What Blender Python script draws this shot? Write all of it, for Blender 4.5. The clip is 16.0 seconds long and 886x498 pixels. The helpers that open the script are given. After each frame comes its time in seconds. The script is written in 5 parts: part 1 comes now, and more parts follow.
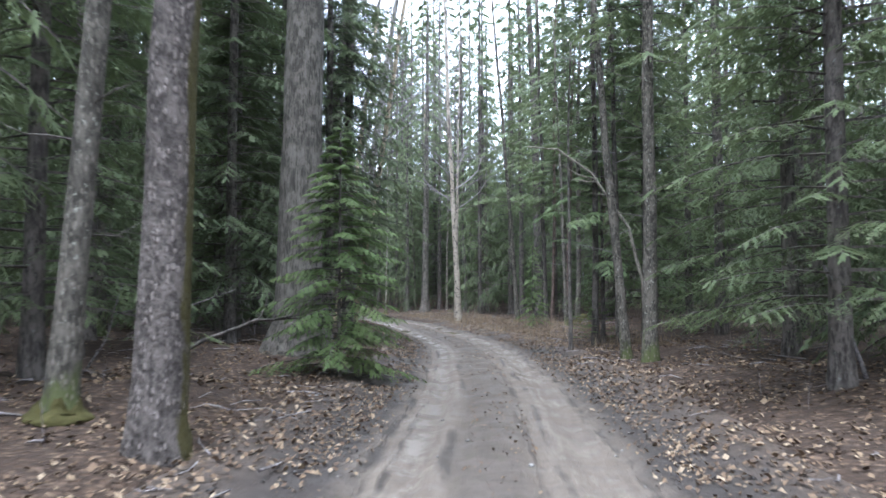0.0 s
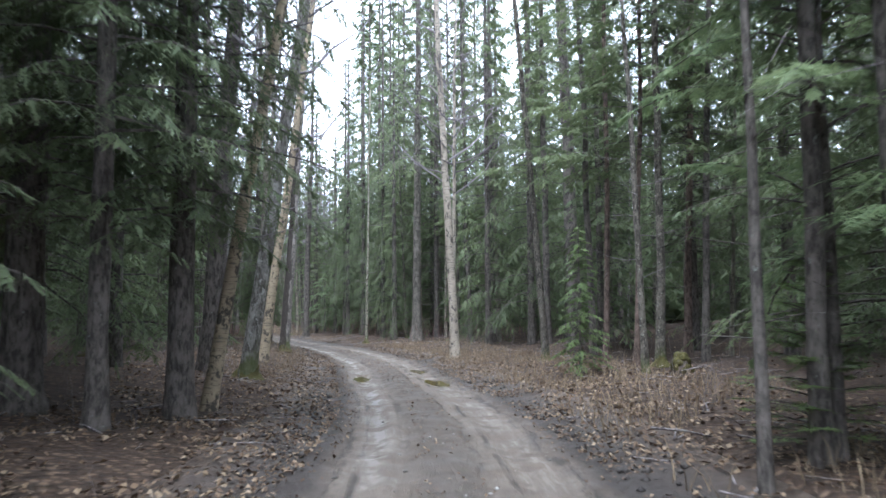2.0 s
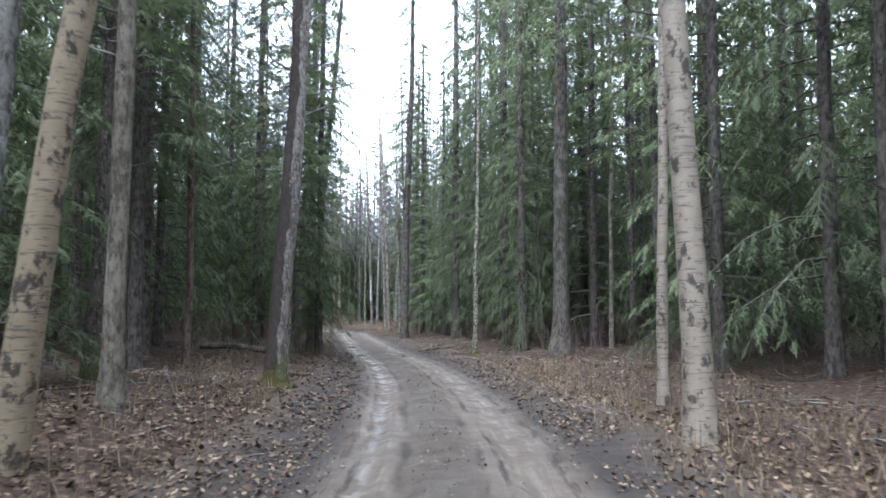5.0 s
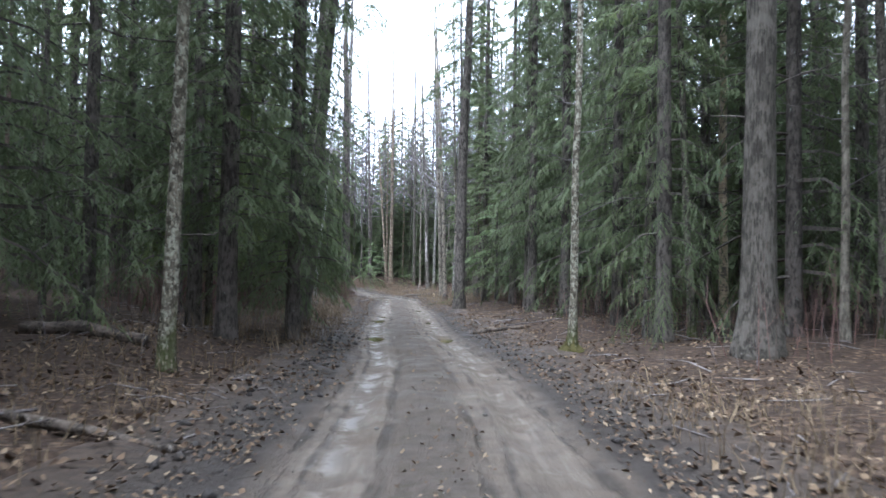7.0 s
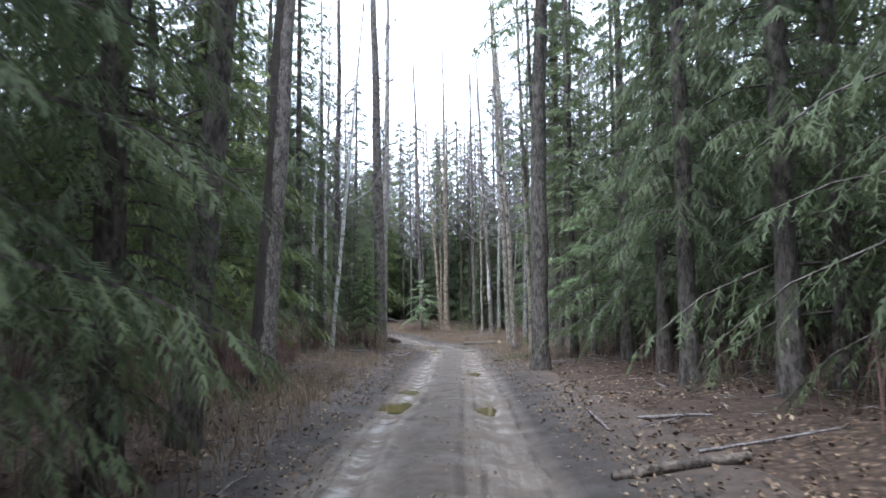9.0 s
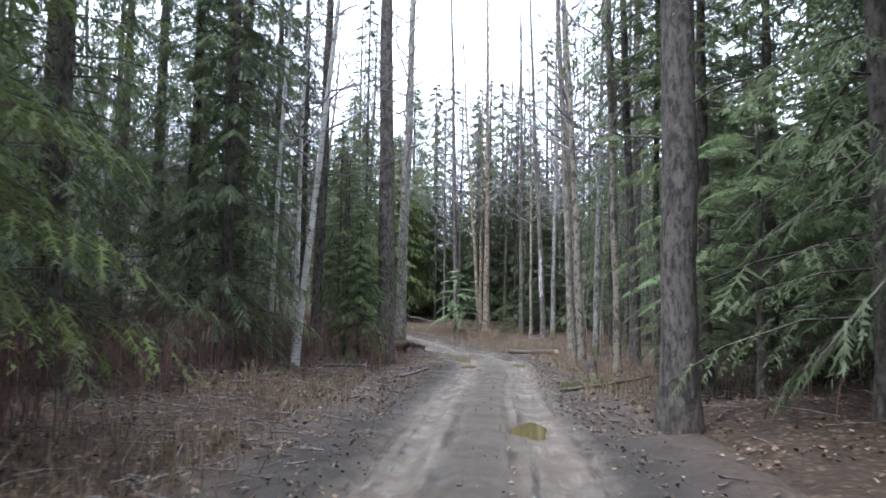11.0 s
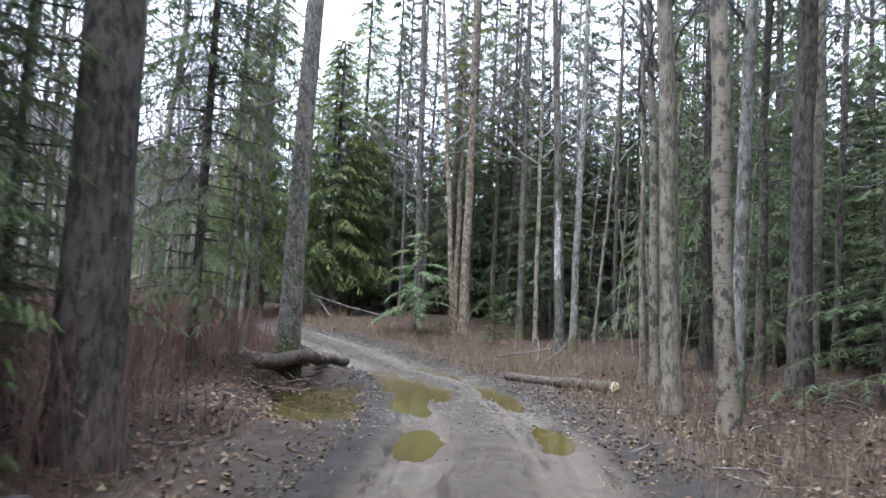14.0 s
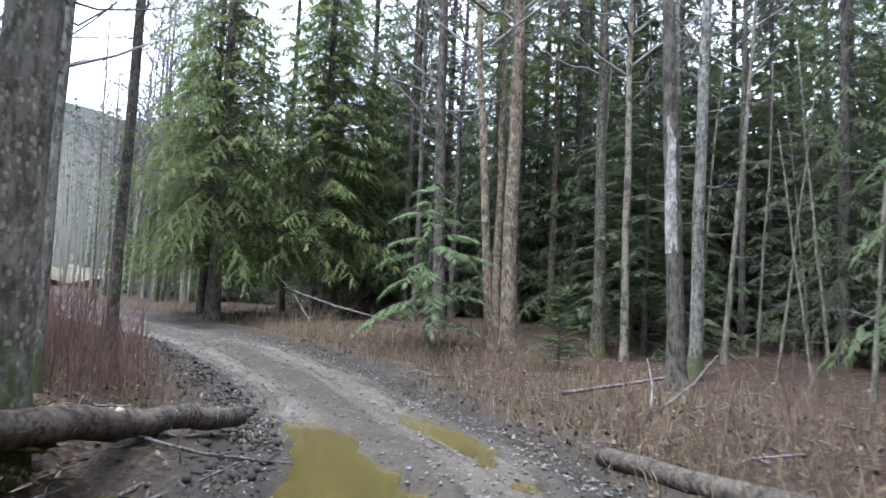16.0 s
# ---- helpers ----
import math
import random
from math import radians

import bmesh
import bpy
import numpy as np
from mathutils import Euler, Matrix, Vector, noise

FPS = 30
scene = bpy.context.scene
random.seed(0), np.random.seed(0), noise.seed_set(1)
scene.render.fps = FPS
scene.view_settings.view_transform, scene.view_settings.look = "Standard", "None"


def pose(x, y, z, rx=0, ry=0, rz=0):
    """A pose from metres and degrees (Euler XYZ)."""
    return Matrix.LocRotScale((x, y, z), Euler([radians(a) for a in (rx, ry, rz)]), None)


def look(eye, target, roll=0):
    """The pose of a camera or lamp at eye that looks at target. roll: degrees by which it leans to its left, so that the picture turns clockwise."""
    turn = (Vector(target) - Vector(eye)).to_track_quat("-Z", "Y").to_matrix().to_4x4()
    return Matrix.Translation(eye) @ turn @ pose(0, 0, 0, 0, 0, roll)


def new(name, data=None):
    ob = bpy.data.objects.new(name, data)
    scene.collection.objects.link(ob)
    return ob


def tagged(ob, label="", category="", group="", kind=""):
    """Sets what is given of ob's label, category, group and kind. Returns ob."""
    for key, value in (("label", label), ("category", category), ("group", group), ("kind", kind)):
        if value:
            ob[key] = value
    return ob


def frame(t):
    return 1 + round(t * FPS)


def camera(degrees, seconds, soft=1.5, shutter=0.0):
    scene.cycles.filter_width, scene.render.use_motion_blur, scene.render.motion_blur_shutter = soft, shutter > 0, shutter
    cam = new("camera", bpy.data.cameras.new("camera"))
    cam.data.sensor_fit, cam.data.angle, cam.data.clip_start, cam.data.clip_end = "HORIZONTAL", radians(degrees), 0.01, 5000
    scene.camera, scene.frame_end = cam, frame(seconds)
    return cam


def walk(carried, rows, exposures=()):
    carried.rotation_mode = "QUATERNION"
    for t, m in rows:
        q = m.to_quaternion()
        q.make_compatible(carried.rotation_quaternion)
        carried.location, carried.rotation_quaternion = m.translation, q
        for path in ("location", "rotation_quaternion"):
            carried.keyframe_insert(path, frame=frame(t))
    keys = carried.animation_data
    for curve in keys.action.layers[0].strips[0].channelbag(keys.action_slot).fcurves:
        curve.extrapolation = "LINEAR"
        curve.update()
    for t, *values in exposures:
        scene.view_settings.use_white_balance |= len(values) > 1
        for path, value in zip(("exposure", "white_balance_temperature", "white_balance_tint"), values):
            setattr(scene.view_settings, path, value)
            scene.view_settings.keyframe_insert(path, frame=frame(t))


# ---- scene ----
cam = camera(58.0, 16.0, soft=1.5, shutter=0.22)
PATH = [
    (0, (0.268, 1.186, 1.378), (0.262, 3.182, 1.495), 0.0),
    (0.5, (0.527, 4.7, 1.381), (0.557, 6.694, 1.529), -0.4),
    (1, (0.758, 8.219, 1.384), (0.787, 10.211, 1.557), 0.1),
    (1.5, (0.943, 11.724, 1.385), (0.951, 13.719, 1.531), -0.5),
    (2, (1.052, 15.177, 1.386), (1.017, 17.169, 1.56), -0.4),
    (2.5, (1.082, 18.528, 1.39), (1.009, 20.519, 1.565), -0.5),
    (3, (1.036, 21.774, 1.399), (0.921, 23.765, 1.554), -0.6),
    (3.5, (0.891, 24.91, 1.417), (0.717, 26.897, 1.566), -0.3),
    (4, (0.67, 28.021, 1.425), (0.449, 30.003, 1.579), -0.5),
    (4.2, (0.532, 29.255, 1.422), (0.273, 31.231, 1.591), -0.6),
    (6.3, (-1.579, 42.232, 1.356), (-2.053, 44.168, 1.512), 0.8),
    (6.5, (-1.831, 43.466, 1.344), (-2.324, 45.397, 1.507), 0.5),
    (7, (-2.56, 46.571, 1.265), (-3.098, 48.495, 1.343), 0.9),
    (7.5, (-3.369, 49.693, 1.242), (-3.94, 51.603, 1.407), 0.2),
    (8, (-4.248, 52.824, 1.276), (-4.863, 54.721, 1.431), -0.6),
    (8.5, (-5.19, 55.891, 1.326), (-5.845, 57.772, 1.505), -0.4),
    (9, (-6.146, 58.858, 1.378), (-6.833, 60.727, 1.559), -0.5),
    (9.5, (-7.118, 61.702, 1.398), (-7.83, 63.564, 1.562), -0.9),
    (9.7, (-7.511, 62.822, 1.393), (-8.239, 64.68, 1.525), -1.0),
    (11.8, (-11.719, 74.736, 1.336), (-12.526, 76.554, 1.546), 1.3),
    (12, (-12.138, 75.885, 1.333), (-12.944, 77.708, 1.501), 0.5),
    (12.5, (-13.242, 78.743, 1.323), (-14.046, 80.569, 1.46), 1.8),
    (13, (-14.342, 81.57, 1.326), (-15.155, 83.391, 1.477), 3.9),
    (13.5, (-15.423, 84.342, 1.343), (-16.208, 86.169, 1.552), 4.3),
    (14, (-16.42, 87.074, 1.362), (-17.156, 88.926, 1.536), 2.7),
    (14.5, (-17.327, 89.768, 1.362), (-18.051, 91.626, 1.516), 1.7),
    (15, (-18.232, 92.447, 1.355), (-18.972, 94.301, 1.486), 2.7),
    (15.5, (-19.133, 95.127, 1.347), (-19.894, 96.971, 1.488), 2.9),
    (16, (-20.113, 97.771, 1.332), (-20.965, 99.57, 1.518), 2.7),
]
walk(cam, [(t, look(eye, aim, roll)) for t, eye, aim, roll in PATH], [(0, 3.06, 5200, 8), (1.5, 3.09, 5250, 8), (3, 3.00, 5250, 8), (5, 2.95, 5230, 8), (7, 2.92, 5230, 8), (9, 2.87, 5290, 9), (12, 2.84, 5350, 9), (14, 2.82, 5350, 8), (16, 2.88, 5310, 7)])

# ---- world and light: overcast, no distinct shadows ----
world = bpy.data.worlds.new("overcast_sky")
scene.world = world
world.use_nodes = True
wn, wl = world.node_tree.nodes, world.node_tree.links
sky = wn.new("ShaderNodeTexSky")
sky.sky_type, sky.sun_disc = "NISHITA", False
sky.sun_elevation, sky.sun_rotation = radians(70), radians(200)
sky.air_density, sky.dust_density, sky.ozone_density = 1.0, 1.5, 1.0
grey = wn.new("ShaderNodeHueSaturation")
grey.inputs["Saturation"].default_value = 0.08
wl.new(sky.outputs[0], grey.inputs["Color"])
wl.new(grey.outputs[0], wn["Background"].inputs[0])
wn["Background"].inputs[1].default_value = 0.15
sun_data = bpy.data.lights.new("sun", "SUN")
sun_data.energy, sun_data.angle, sun_data.color = 0.9, radians(40), (1.0, 0.97, 0.93)
sun = new("sun", sun_data)
sun.matrix_world = look((0, 0, 60), (8, 20, 0))


# ---- materials ----
class Mat:
    """A node material with a few short ways to wire it."""

    def __init__(self, name, rough=0.8, spec=0.3):
        self.m = bpy.data.materials.new(name)
        self.m.use_nodes = True
        self.n, self.l = self.m.node_tree.nodes, self.m.node_tree.links
        self.b = self.n["Principled BSDF"]
        self.b.inputs["Roughness"].default_value = rough
        self.b.inputs["Specular IOR Level"].default_value = spec
        self.coord = self.n.new("ShaderNodeTexCoord")

    def mapped(self, scale=(1, 1, 1), out="Object"):
        k = self.n.new("ShaderNodeMapping")
        k.inputs["Scale"].default_value = scale
        self.l.new(self.coord.outputs[out], k.inputs[0])
        return k.outputs[0]

    def noise(self, vec, scale, detail=4.0, rough=0.6):
        k = self.n.new("ShaderNodeTexNoise")
        k.inputs["Scale"].default_value, k.inputs["Detail"].default_value = scale, detail
        k.inputs["Roughness"].default_value = rough
        if vec is not None:
            self.l.new(vec, k.inputs["Vector"])
        return k.outputs[0]

    def voronoi(self, vec, scale, feature="F1", out="Distance", rand=1.0):
        k = self.n.new("ShaderNodeTexVoronoi")
        k.feature = feature
        k.inputs["Scale"].default_value, k.inputs["Randomness"].default_value = scale, rand
        self.l.new(vec, k.inputs["Vector"])
        return k.outputs[out]

    def ramp(self, fac, stops):
        k = self.n.new("ShaderNodeValToRGB")
        e = k.color_ramp.elements
        for i, (p, c) in enumerate(stops):
            el = e[i] if i < 2 else e.new(p)
            el.position, el.color = p, (c if isinstance(c, tuple) else (c, c, c)) + (1,)
        self.l.new(fac, k.inputs[0])
        return k.outputs[0]

    def mix(self, fac, a, b, blend="MIX"):
        k = self.n.new("ShaderNodeMix")
        k.data_type, k.blend_type = "RGBA", blend
        for sock, v in ((0, fac), (6, a), (7, b)):
            if isinstance(v, (int, float)):
                k.inputs[sock].default_value = v
            elif isinstance(v, tuple):
                k.inputs[sock].default_value = v + (1,)
            else:
                self.l.new(v, k.inputs[sock])
        return k.outputs[2]

    def math(self, op, a, b=0.0):
        k = self.n.new("ShaderNodeMath")
        k.operation = op
        for i, v in enumerate((a, b)):
            if isinstance(v, (int, float)):
                k.inputs[i].default_value = v
            else:
                self.l.new(v, k.inputs[i])
        return k.outputs[0]

    def island(self):
        return self.n.new("ShaderNodeNewGeometry").outputs["Random Per Island"]

    def object_random(self):
        return self.n.new("ShaderNodeObjectInfo").outputs["Random"]

    def color(self, c):
        self.l.new(c, self.b.inputs["Base Color"])
        return self

    def rough(self, r):
        self.l.new(r, self.b.inputs["Roughness"])
        return self

    def bump(self, h, strength=0.5, dist=0.02, damp=None):
        k = self.n.new("ShaderNodeBump")
        k.inputs["Strength"].default_value, k.inputs["Distance"].default_value = strength, dist
        self.l.new(h, k.inputs["Height"])
        if damp is not None:
            self.l.new(self.math("SUBTRACT", strength, self.math("MULTIPLY", damp, 0.92 * strength)), k.inputs["Strength"])
        self.l.new(k.outputs[0], self.b.inputs["Normal"])
        return self


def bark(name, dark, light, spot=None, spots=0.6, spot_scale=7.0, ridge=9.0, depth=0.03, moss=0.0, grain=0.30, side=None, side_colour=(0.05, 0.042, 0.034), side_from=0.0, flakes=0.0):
    """Fissured bark; spot: lichen patches; moss: green in large patches; side: the way towards which a darker flank
    faces (moss; on two-tone trunks also painted shade); flakes: loose pale scales.
    """
    m = Mat(name, 0.95, 0.15)
    v = m.mapped((ridge, ridge, ridge * grain))
    fiss = m.noise(v, 2.2, 6.0, 0.65)
    big = m.noise(m.mapped((1.3, 1.3, 0.6)), 1.4, 3.0)
    c = m.mix(m.ramp(fiss, [(0.41, 0.0), (0.57, 1.0)]), tuple(0.7 * a for a in dark), light)
    c = m.mix(m.ramp(big, [(0.3, 0.0), (0.75, 0.75)]), c, tuple(0.8 * a for a in dark))
    mott = m.noise(m.mapped((1, 1, 0.6)), 6.5, 5.0, 0.7)
    c = m.mix(m.ramp(mott, [(0.48, 0.0), (0.60, 0.6)]), c, tuple(1.2 * a for a in light))
    c = m.mix(m.ramp(mott, [(0.36, 0.6), (0.46, 0.0)]), c, tuple(0.75 * a for a in dark))
    if spot:
        s = m.noise(m.mapped((1, 1, 0.8)), spot_scale, 5.0, 0.7)
        c = m.mix(m.ramp(s, [(spots - 0.03, 0.0), (spots + 0.05, 0.85)]), c, spot)
    if moss:
        g = m.noise(m.mapped((1, 1, 0.5)), 2.6, 6.0, 0.7)
        zed = m.n.new("ShaderNodeSeparateXYZ")
        m.l.new(m.mapped(), zed.inputs[0])
        g = m.math("ADD", g, m.ramp(zed.outputs[2], [(0.05, 0.30), (1.0, 0.0)]))
        c = m.mix(m.ramp(g, [(0.66 - moss * 0.3, 0.0), (0.8 - moss * 0.3, 0.8)]), c, (0.075, 0.085, 0.028))
    if flakes:
        cell = m.n.new("ShaderNodeSeparateColor")
        w = m.mapped((1, 1, 0.55))
        m.l.new(m.voronoi(w, 24.0, out="Color"), cell.inputs[0])
        scale = m.math("MULTIPLY", m.ramp(cell.outputs[0], [(0.60, 0.0), (0.66, flakes)]), m.ramp(m.voronoi(w, 24.0), [(0.30, 1.0), (0.48, 0.0)]))
        c = m.mix(scale, c, tuple(1.75 * a for a in light))
        fiss = m.math("ADD", fiss, m.math("MULTIPLY", scale, 0.5))
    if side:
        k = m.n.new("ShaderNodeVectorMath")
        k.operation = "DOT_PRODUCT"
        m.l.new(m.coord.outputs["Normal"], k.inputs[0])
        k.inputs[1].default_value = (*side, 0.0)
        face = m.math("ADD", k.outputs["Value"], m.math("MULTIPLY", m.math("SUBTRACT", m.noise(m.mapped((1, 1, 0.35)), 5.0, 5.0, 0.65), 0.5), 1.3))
        growth_shade = m.mix(m.noise(m.mapped((1, 1, 0.6)), 16.0, 5.0, 0.7), tuple(0.5 * a for a in side_colour), tuple(1.5 * a for a in side_colour))
        c = m.mix(m.ramp(face, [(side_from, 0.0), (side_from + 0.12, 0.9)]), c, growth_shade)
    return m.color(c).bump(fiss, 0.9, depth).m


def birch_bark(name, ground_tint, blots=0.51):
    m = Mat(name, 0.7, 0.25)
    lent = m.noise(m.mapped((3.0, 3.0, 26.0)), 1.6, 3.0, 0.6)
    blot = m.noise(m.mapped((2.2, 2.2, 1.5)), 2.6, 6.0, 0.72)
    c = m.mix(m.ramp(m.noise(m.mapped(), 5.0), [(0.3, 0.0), (0.7, 1.0)]), ground_tint, tuple(0.72 * a for a in ground_tint))
    c = m.mix(m.ramp(lent, [(0.56, 0.0), (0.63, 0.8)]), c, (0.10, 0.085, 0.07))
    c = m.mix(m.ramp(blot, [(blots, 0.0), (blots + 0.06, 0.92)]), c, (0.045, 0.038, 0.032))
    return m.color(c).bump(lent, 0.4, 0.01).m


def foliage(name, dark, light, tips, rough=0.65):
    m = Mat(name, rough, 0.25)
    c = m.mix(m.island(), dark, light)
    c = m.mix(m.ramp(m.noise(m.mapped(), 0.7, 3.0), [(0.4, 0.0), (0.75, 0.7)]), c, tips)
    c = m.mix(m.math("MULTIPLY", m.object_random(), 0.20), c, tuple(0.55 * a for a in dark))
    m.color(c)
    m.b.inputs["Transmission Weight"].default_value = 0.0
    thin = m.n.new("ShaderNodeBsdfTranslucent")
    m.l.new(c, thin.inputs[0])
    both = m.n.new("ShaderNodeMixShader")
    both.inputs[0].default_value = 0.48
    m.l.new(m.b.outputs[0], both.inputs[1])
    m.l.new(thin.outputs[0], both.inputs[2])
    m.l.new(both.outputs[0], m.n["Material Output"].inputs[0])
    return m.m


def litter_floor():
    m = Mat("leaf_litter_soil", 0.92, 0.2)
    v = m.mapped()
    cells = m.voronoi(v, 11.0, out="Color")
    edge = m.voronoi(v, 11.0)
    big = m.noise(v, 0.35, 5.0)
    pick = m.n.new("ShaderNodeSeparateColor")
    m.l.new(cells, pick.inputs[0])
    leaf = m.ramp(pick.outputs[0], [(0.0, (0.01895, 0.01182, 0.007993)), (0.35, (0.04728, 0.02853, 0.0177)), (0.7, (0.08616, 0.05458, 0.03463)), (1.0, (0.1503, 0.102, 0.06756))])
    soil = m.mix(m.noise(v, 9.0, 6.0), (0.01233, 0.00814, 0.005519), (0.0345, 0.02236, 0.01484))
    c = m.mix(m.ramp(edge, [(0.25, 0.9), (0.6, 0.2)]), soil, leaf)
    c = m.mix(m.ramp(big, [(0.42, 0.0), (0.7, 0.7)]), c, (0.03065, 0.01996, 0.01389))
    c = m.mix(m.ramp(m.noise(v, 0.9, 5.0, 0.7), [(0.62, 0.0), (0.74, 0.4)]), c, (0.04175, 0.03564, 0.01275))
    return m.color(c).bump(m.mix(0.5, edge, m.noise(v, 14.0, 5.0)), 0.9, 0.05).m


def road_mud():
    """UV x is the distance from the road's middle in metres, y the way along it."""
    m = Mat("wet_packed_mud", 0.7, 0.28)
    v = m.mapped()
    sep = m.n.new("ShaderNodeSeparateXYZ")
    m.l.new(m.coord.outputs["UV"], sep.inputs[0])
    wander = m.math("MULTIPLY", m.math("SUBTRACT", m.noise(m.mapped((0.0, 0.16, 1.0), "UV"), 1.0, 2.0, 0.5), 0.5), 0.34)
    wob = m.math("MULTIPLY", m.math("SUBTRACT", m.noise(v, 1.6, 5.0, 0.65), 0.5), 0.34)
    across = m.math("ADD", sep.outputs[0], wander)
    off = m.math("ABSOLUTE", m.math("ADD", across, wob))
    streak = m.noise(m.mapped((8.0, 0.55, 1.0), "UV"), 1.0, 5.0, 0.65)
    fine = m.noise(v, 30.0, 6.0, 0.7)
    patch = m.noise(v, 1.3, 5.0, 0.65)
    blotch = m.noise(v, 4.2, 6.0, 0.72)
    mud = m.mix(m.ramp(streak, [(0.3, 0.0), (0.7, 1.0)]), (0.08537, 0.06626, 0.04939), (0.1339, 0.1054, 0.07978))
    mud = m.mix(m.ramp(patch, [(0.42, 0.0), (0.66, 0.8)]), mud, (0.1088, 0.08462, 0.06382))
    mud = m.mix(m.ramp(fine, [(0.3, 0.4), (0.55, 0.0)]), mud, (0.06696, 0.05109, 0.03951))
    mud = m.mix(m.ramp(blotch, [(0.47, 0.0), (0.60, 0.65)]), mud, (0.07365, 0.05827, 0.04635))
    crown = m.mix(m.ramp(blotch, [(0.38, 0.0), (0.62, 1.0)]), (0.04185, 0.03193, 0.02431), (0.0837, 0.06545, 0.05167))
    crown = m.mix(m.ramp(m.noise(v, 7.0, 5.0, 0.7), [(0.54, 0.0), (0.66, 0.5)]), crown, (0.0519, 0.0463, 0.02279))
    stone = m.n.new("ShaderNodeSeparateColor")
    m.l.new(m.voronoi(v, 24.0, out="Color"), stone.inputs[0])
    pebble = m.ramp(m.voronoi(v, 24.0), [(0.30, 1.0), (0.45, 0.0)])
    stony = m.ramp(m.math("MULTIPLY", sep.outputs[1], 0.005), [(0.655, 0.16), (0.69, 0.85)])
    grit = m.math("MULTIPLY", m.math("MULTIPLY", m.ramp(stone.outputs[0], [(0.50, 0.0), (0.62, 1.0)]), pebble), stony)
    mud = m.mix(grit, mud, m.mix(stone.outputs[1], (0.1088, 0.09421, 0.07978), (0.226, 0.1995, 0.1748)))
    # thin dark edges that tyres have cut, broken along the way
    cuts = None
    for at, width in ((-1.17, 0.045), (-0.98, 0.025), (-0.47, 0.05), (0.30, 0.045), (0.52, 0.025), (1.14, 0.05)):
        d = m.math("ABSOLUTE", m.math("SUBTRACT", m.math("ADD", across, m.math("MULTIPLY", wob, 0.35)), at))
        line = m.ramp(m.math("DIVIDE", d, width * 2), [(0.3, 1.0), (1.0, 0.0)])
        line = m.math("MULTIPLY", line, m.ramp(m.noise(m.mapped((3.0, 0.45, 1.0), "UV"), 1.0 + at * at, 3.0, 0.6), [(0.46, 0.0), (0.58, 0.85)]))
        cuts = line if cuts is None else m.math("MAXIMUM", cuts, line)
    mud = m.mix(cuts, mud, (0.02846, 0.02155, 0.01672))
    mid = m.math("ABSOLUTE", m.math("ADD", m.math("ADD", across, wob), 0.08))
    c = m.mix(m.ramp(mid, [(0.20, 0.85), (0.46, 0.0)]), mud, crown)
    shoulder = m.mix(fine, (0.01423, 0.01078, 0.008738), (0.0519, 0.03991, 0.03191))
    edge = m.ramp(m.math("MULTIPLY", off, 0.4), [(0.45, 0.0), (0.56, 1.0)])
    c = m.mix(edge, c, shoulder)
    leafy = m.mix(m.voronoi(v, 14.0, out="Color"), (0.0318, 0.02155, 0.0152), (0.0837, 0.05827, 0.04103))
    c = m.mix(m.ramp(m.math("MULTIPLY", off, 0.3), [(0.52, 0.0), (0.74, 0.85)]), c, leafy)
    rut = m.math("ABSOLUTE", m.math("SUBTRACT", off, 0.80))
    left = m.math("ABSOLUTE", m.math("ADD", m.math("ADD", across, wob), 0.82))
    # smooth wet clay pressed flat in the ruts, in pads between the tyre marks
    pads = m.ramp(m.noise(m.mapped((1.4, 1.1, 1.0), "UV"), 1.0, 4.0, 0.6), [(0.45, 0.0), (0.53, 1.0)])
    wet = m.math("MULTIPLY", m.ramp(rut, [(0.16, 0.75), (0.36, 0.0)]), m.math("MULTIPLY", pads, m.ramp(streak, [(0.40, 0.2), (0.60, 1.0)])))
    wet = m.math("MAXIMUM", wet, m.math("MULTIPLY", m.ramp(left, [(0.05, 1.0), (0.17, 0.0)]), pads))
    m.color(m.mix(m.math("MULTIPLY", wet, 0.30), c, (0.1188, 0.095, 0.0737)))
    m.rough(m.mix(wet, m.ramp(patch, [(0.35, 0.62), (0.65, 0.95)]), (0.34, 0.34, 0.34)))
    high = m.math("ADD", m.math("ADD", m.mix(0.5, fine, streak), m.math("MULTIPLY", blotch, 0.6)), m.math("MULTIPLY", m.math("MULTIPLY", pebble, stony), 0.5))
    return m.bump(m.math("SUBTRACT", high, m.math("MULTIPLY", cuts, 0.5)), 0.9, 0.05, wet).m


def dry_leaves():
    m = Mat("dry_leaves", 0.75, 0.3)
    c = m.ramp(m.island(), [(0.0, (0.02815, 0.01722, 0.01105)), (0.3, (0.07026, 0.04124, 0.0226)), (0.55, (0.1332, 0.0833, 0.0457)), (0.8, (0.25, 0.18, 0.108)), (1.0, (0.375, 0.292, 0.197))])
    return m.color(m.mix(m.noise(m.mapped(), 40.0), c, (0.07399, 0.04659, 0.02762))).m


def stems(name, a, b):
    m = Mat(name, 0.85, 0.2)
    return m.color(m.mix(m.island(), a, b)).m


def puddle_water(name, deep, silt):
    m = Mat(name, 0.10, 0.38)
    c = m.mix(m.ramp(m.noise(m.mapped(), 1.2, 4.0), [(0.35, 0.0), (0.65, 1.0)]), deep, silt)
    m.color(c)
    m.b.inputs["IOR"].default_value = 1.33
    return m.bump(m.noise(m.mapped(), 2.0, 2.0), 0.05, 0.01).m


def moss_cover():
    m = Mat("moss", 0.95, 0.1)
    v = m.mapped()
    return m.color(m.mix(m.noise(v, 12.0), (0.036, 0.033, 0.014), (0.092, 0.080, 0.028))).bump(m.noise(v, 45.0), 1.0, 0.03).m


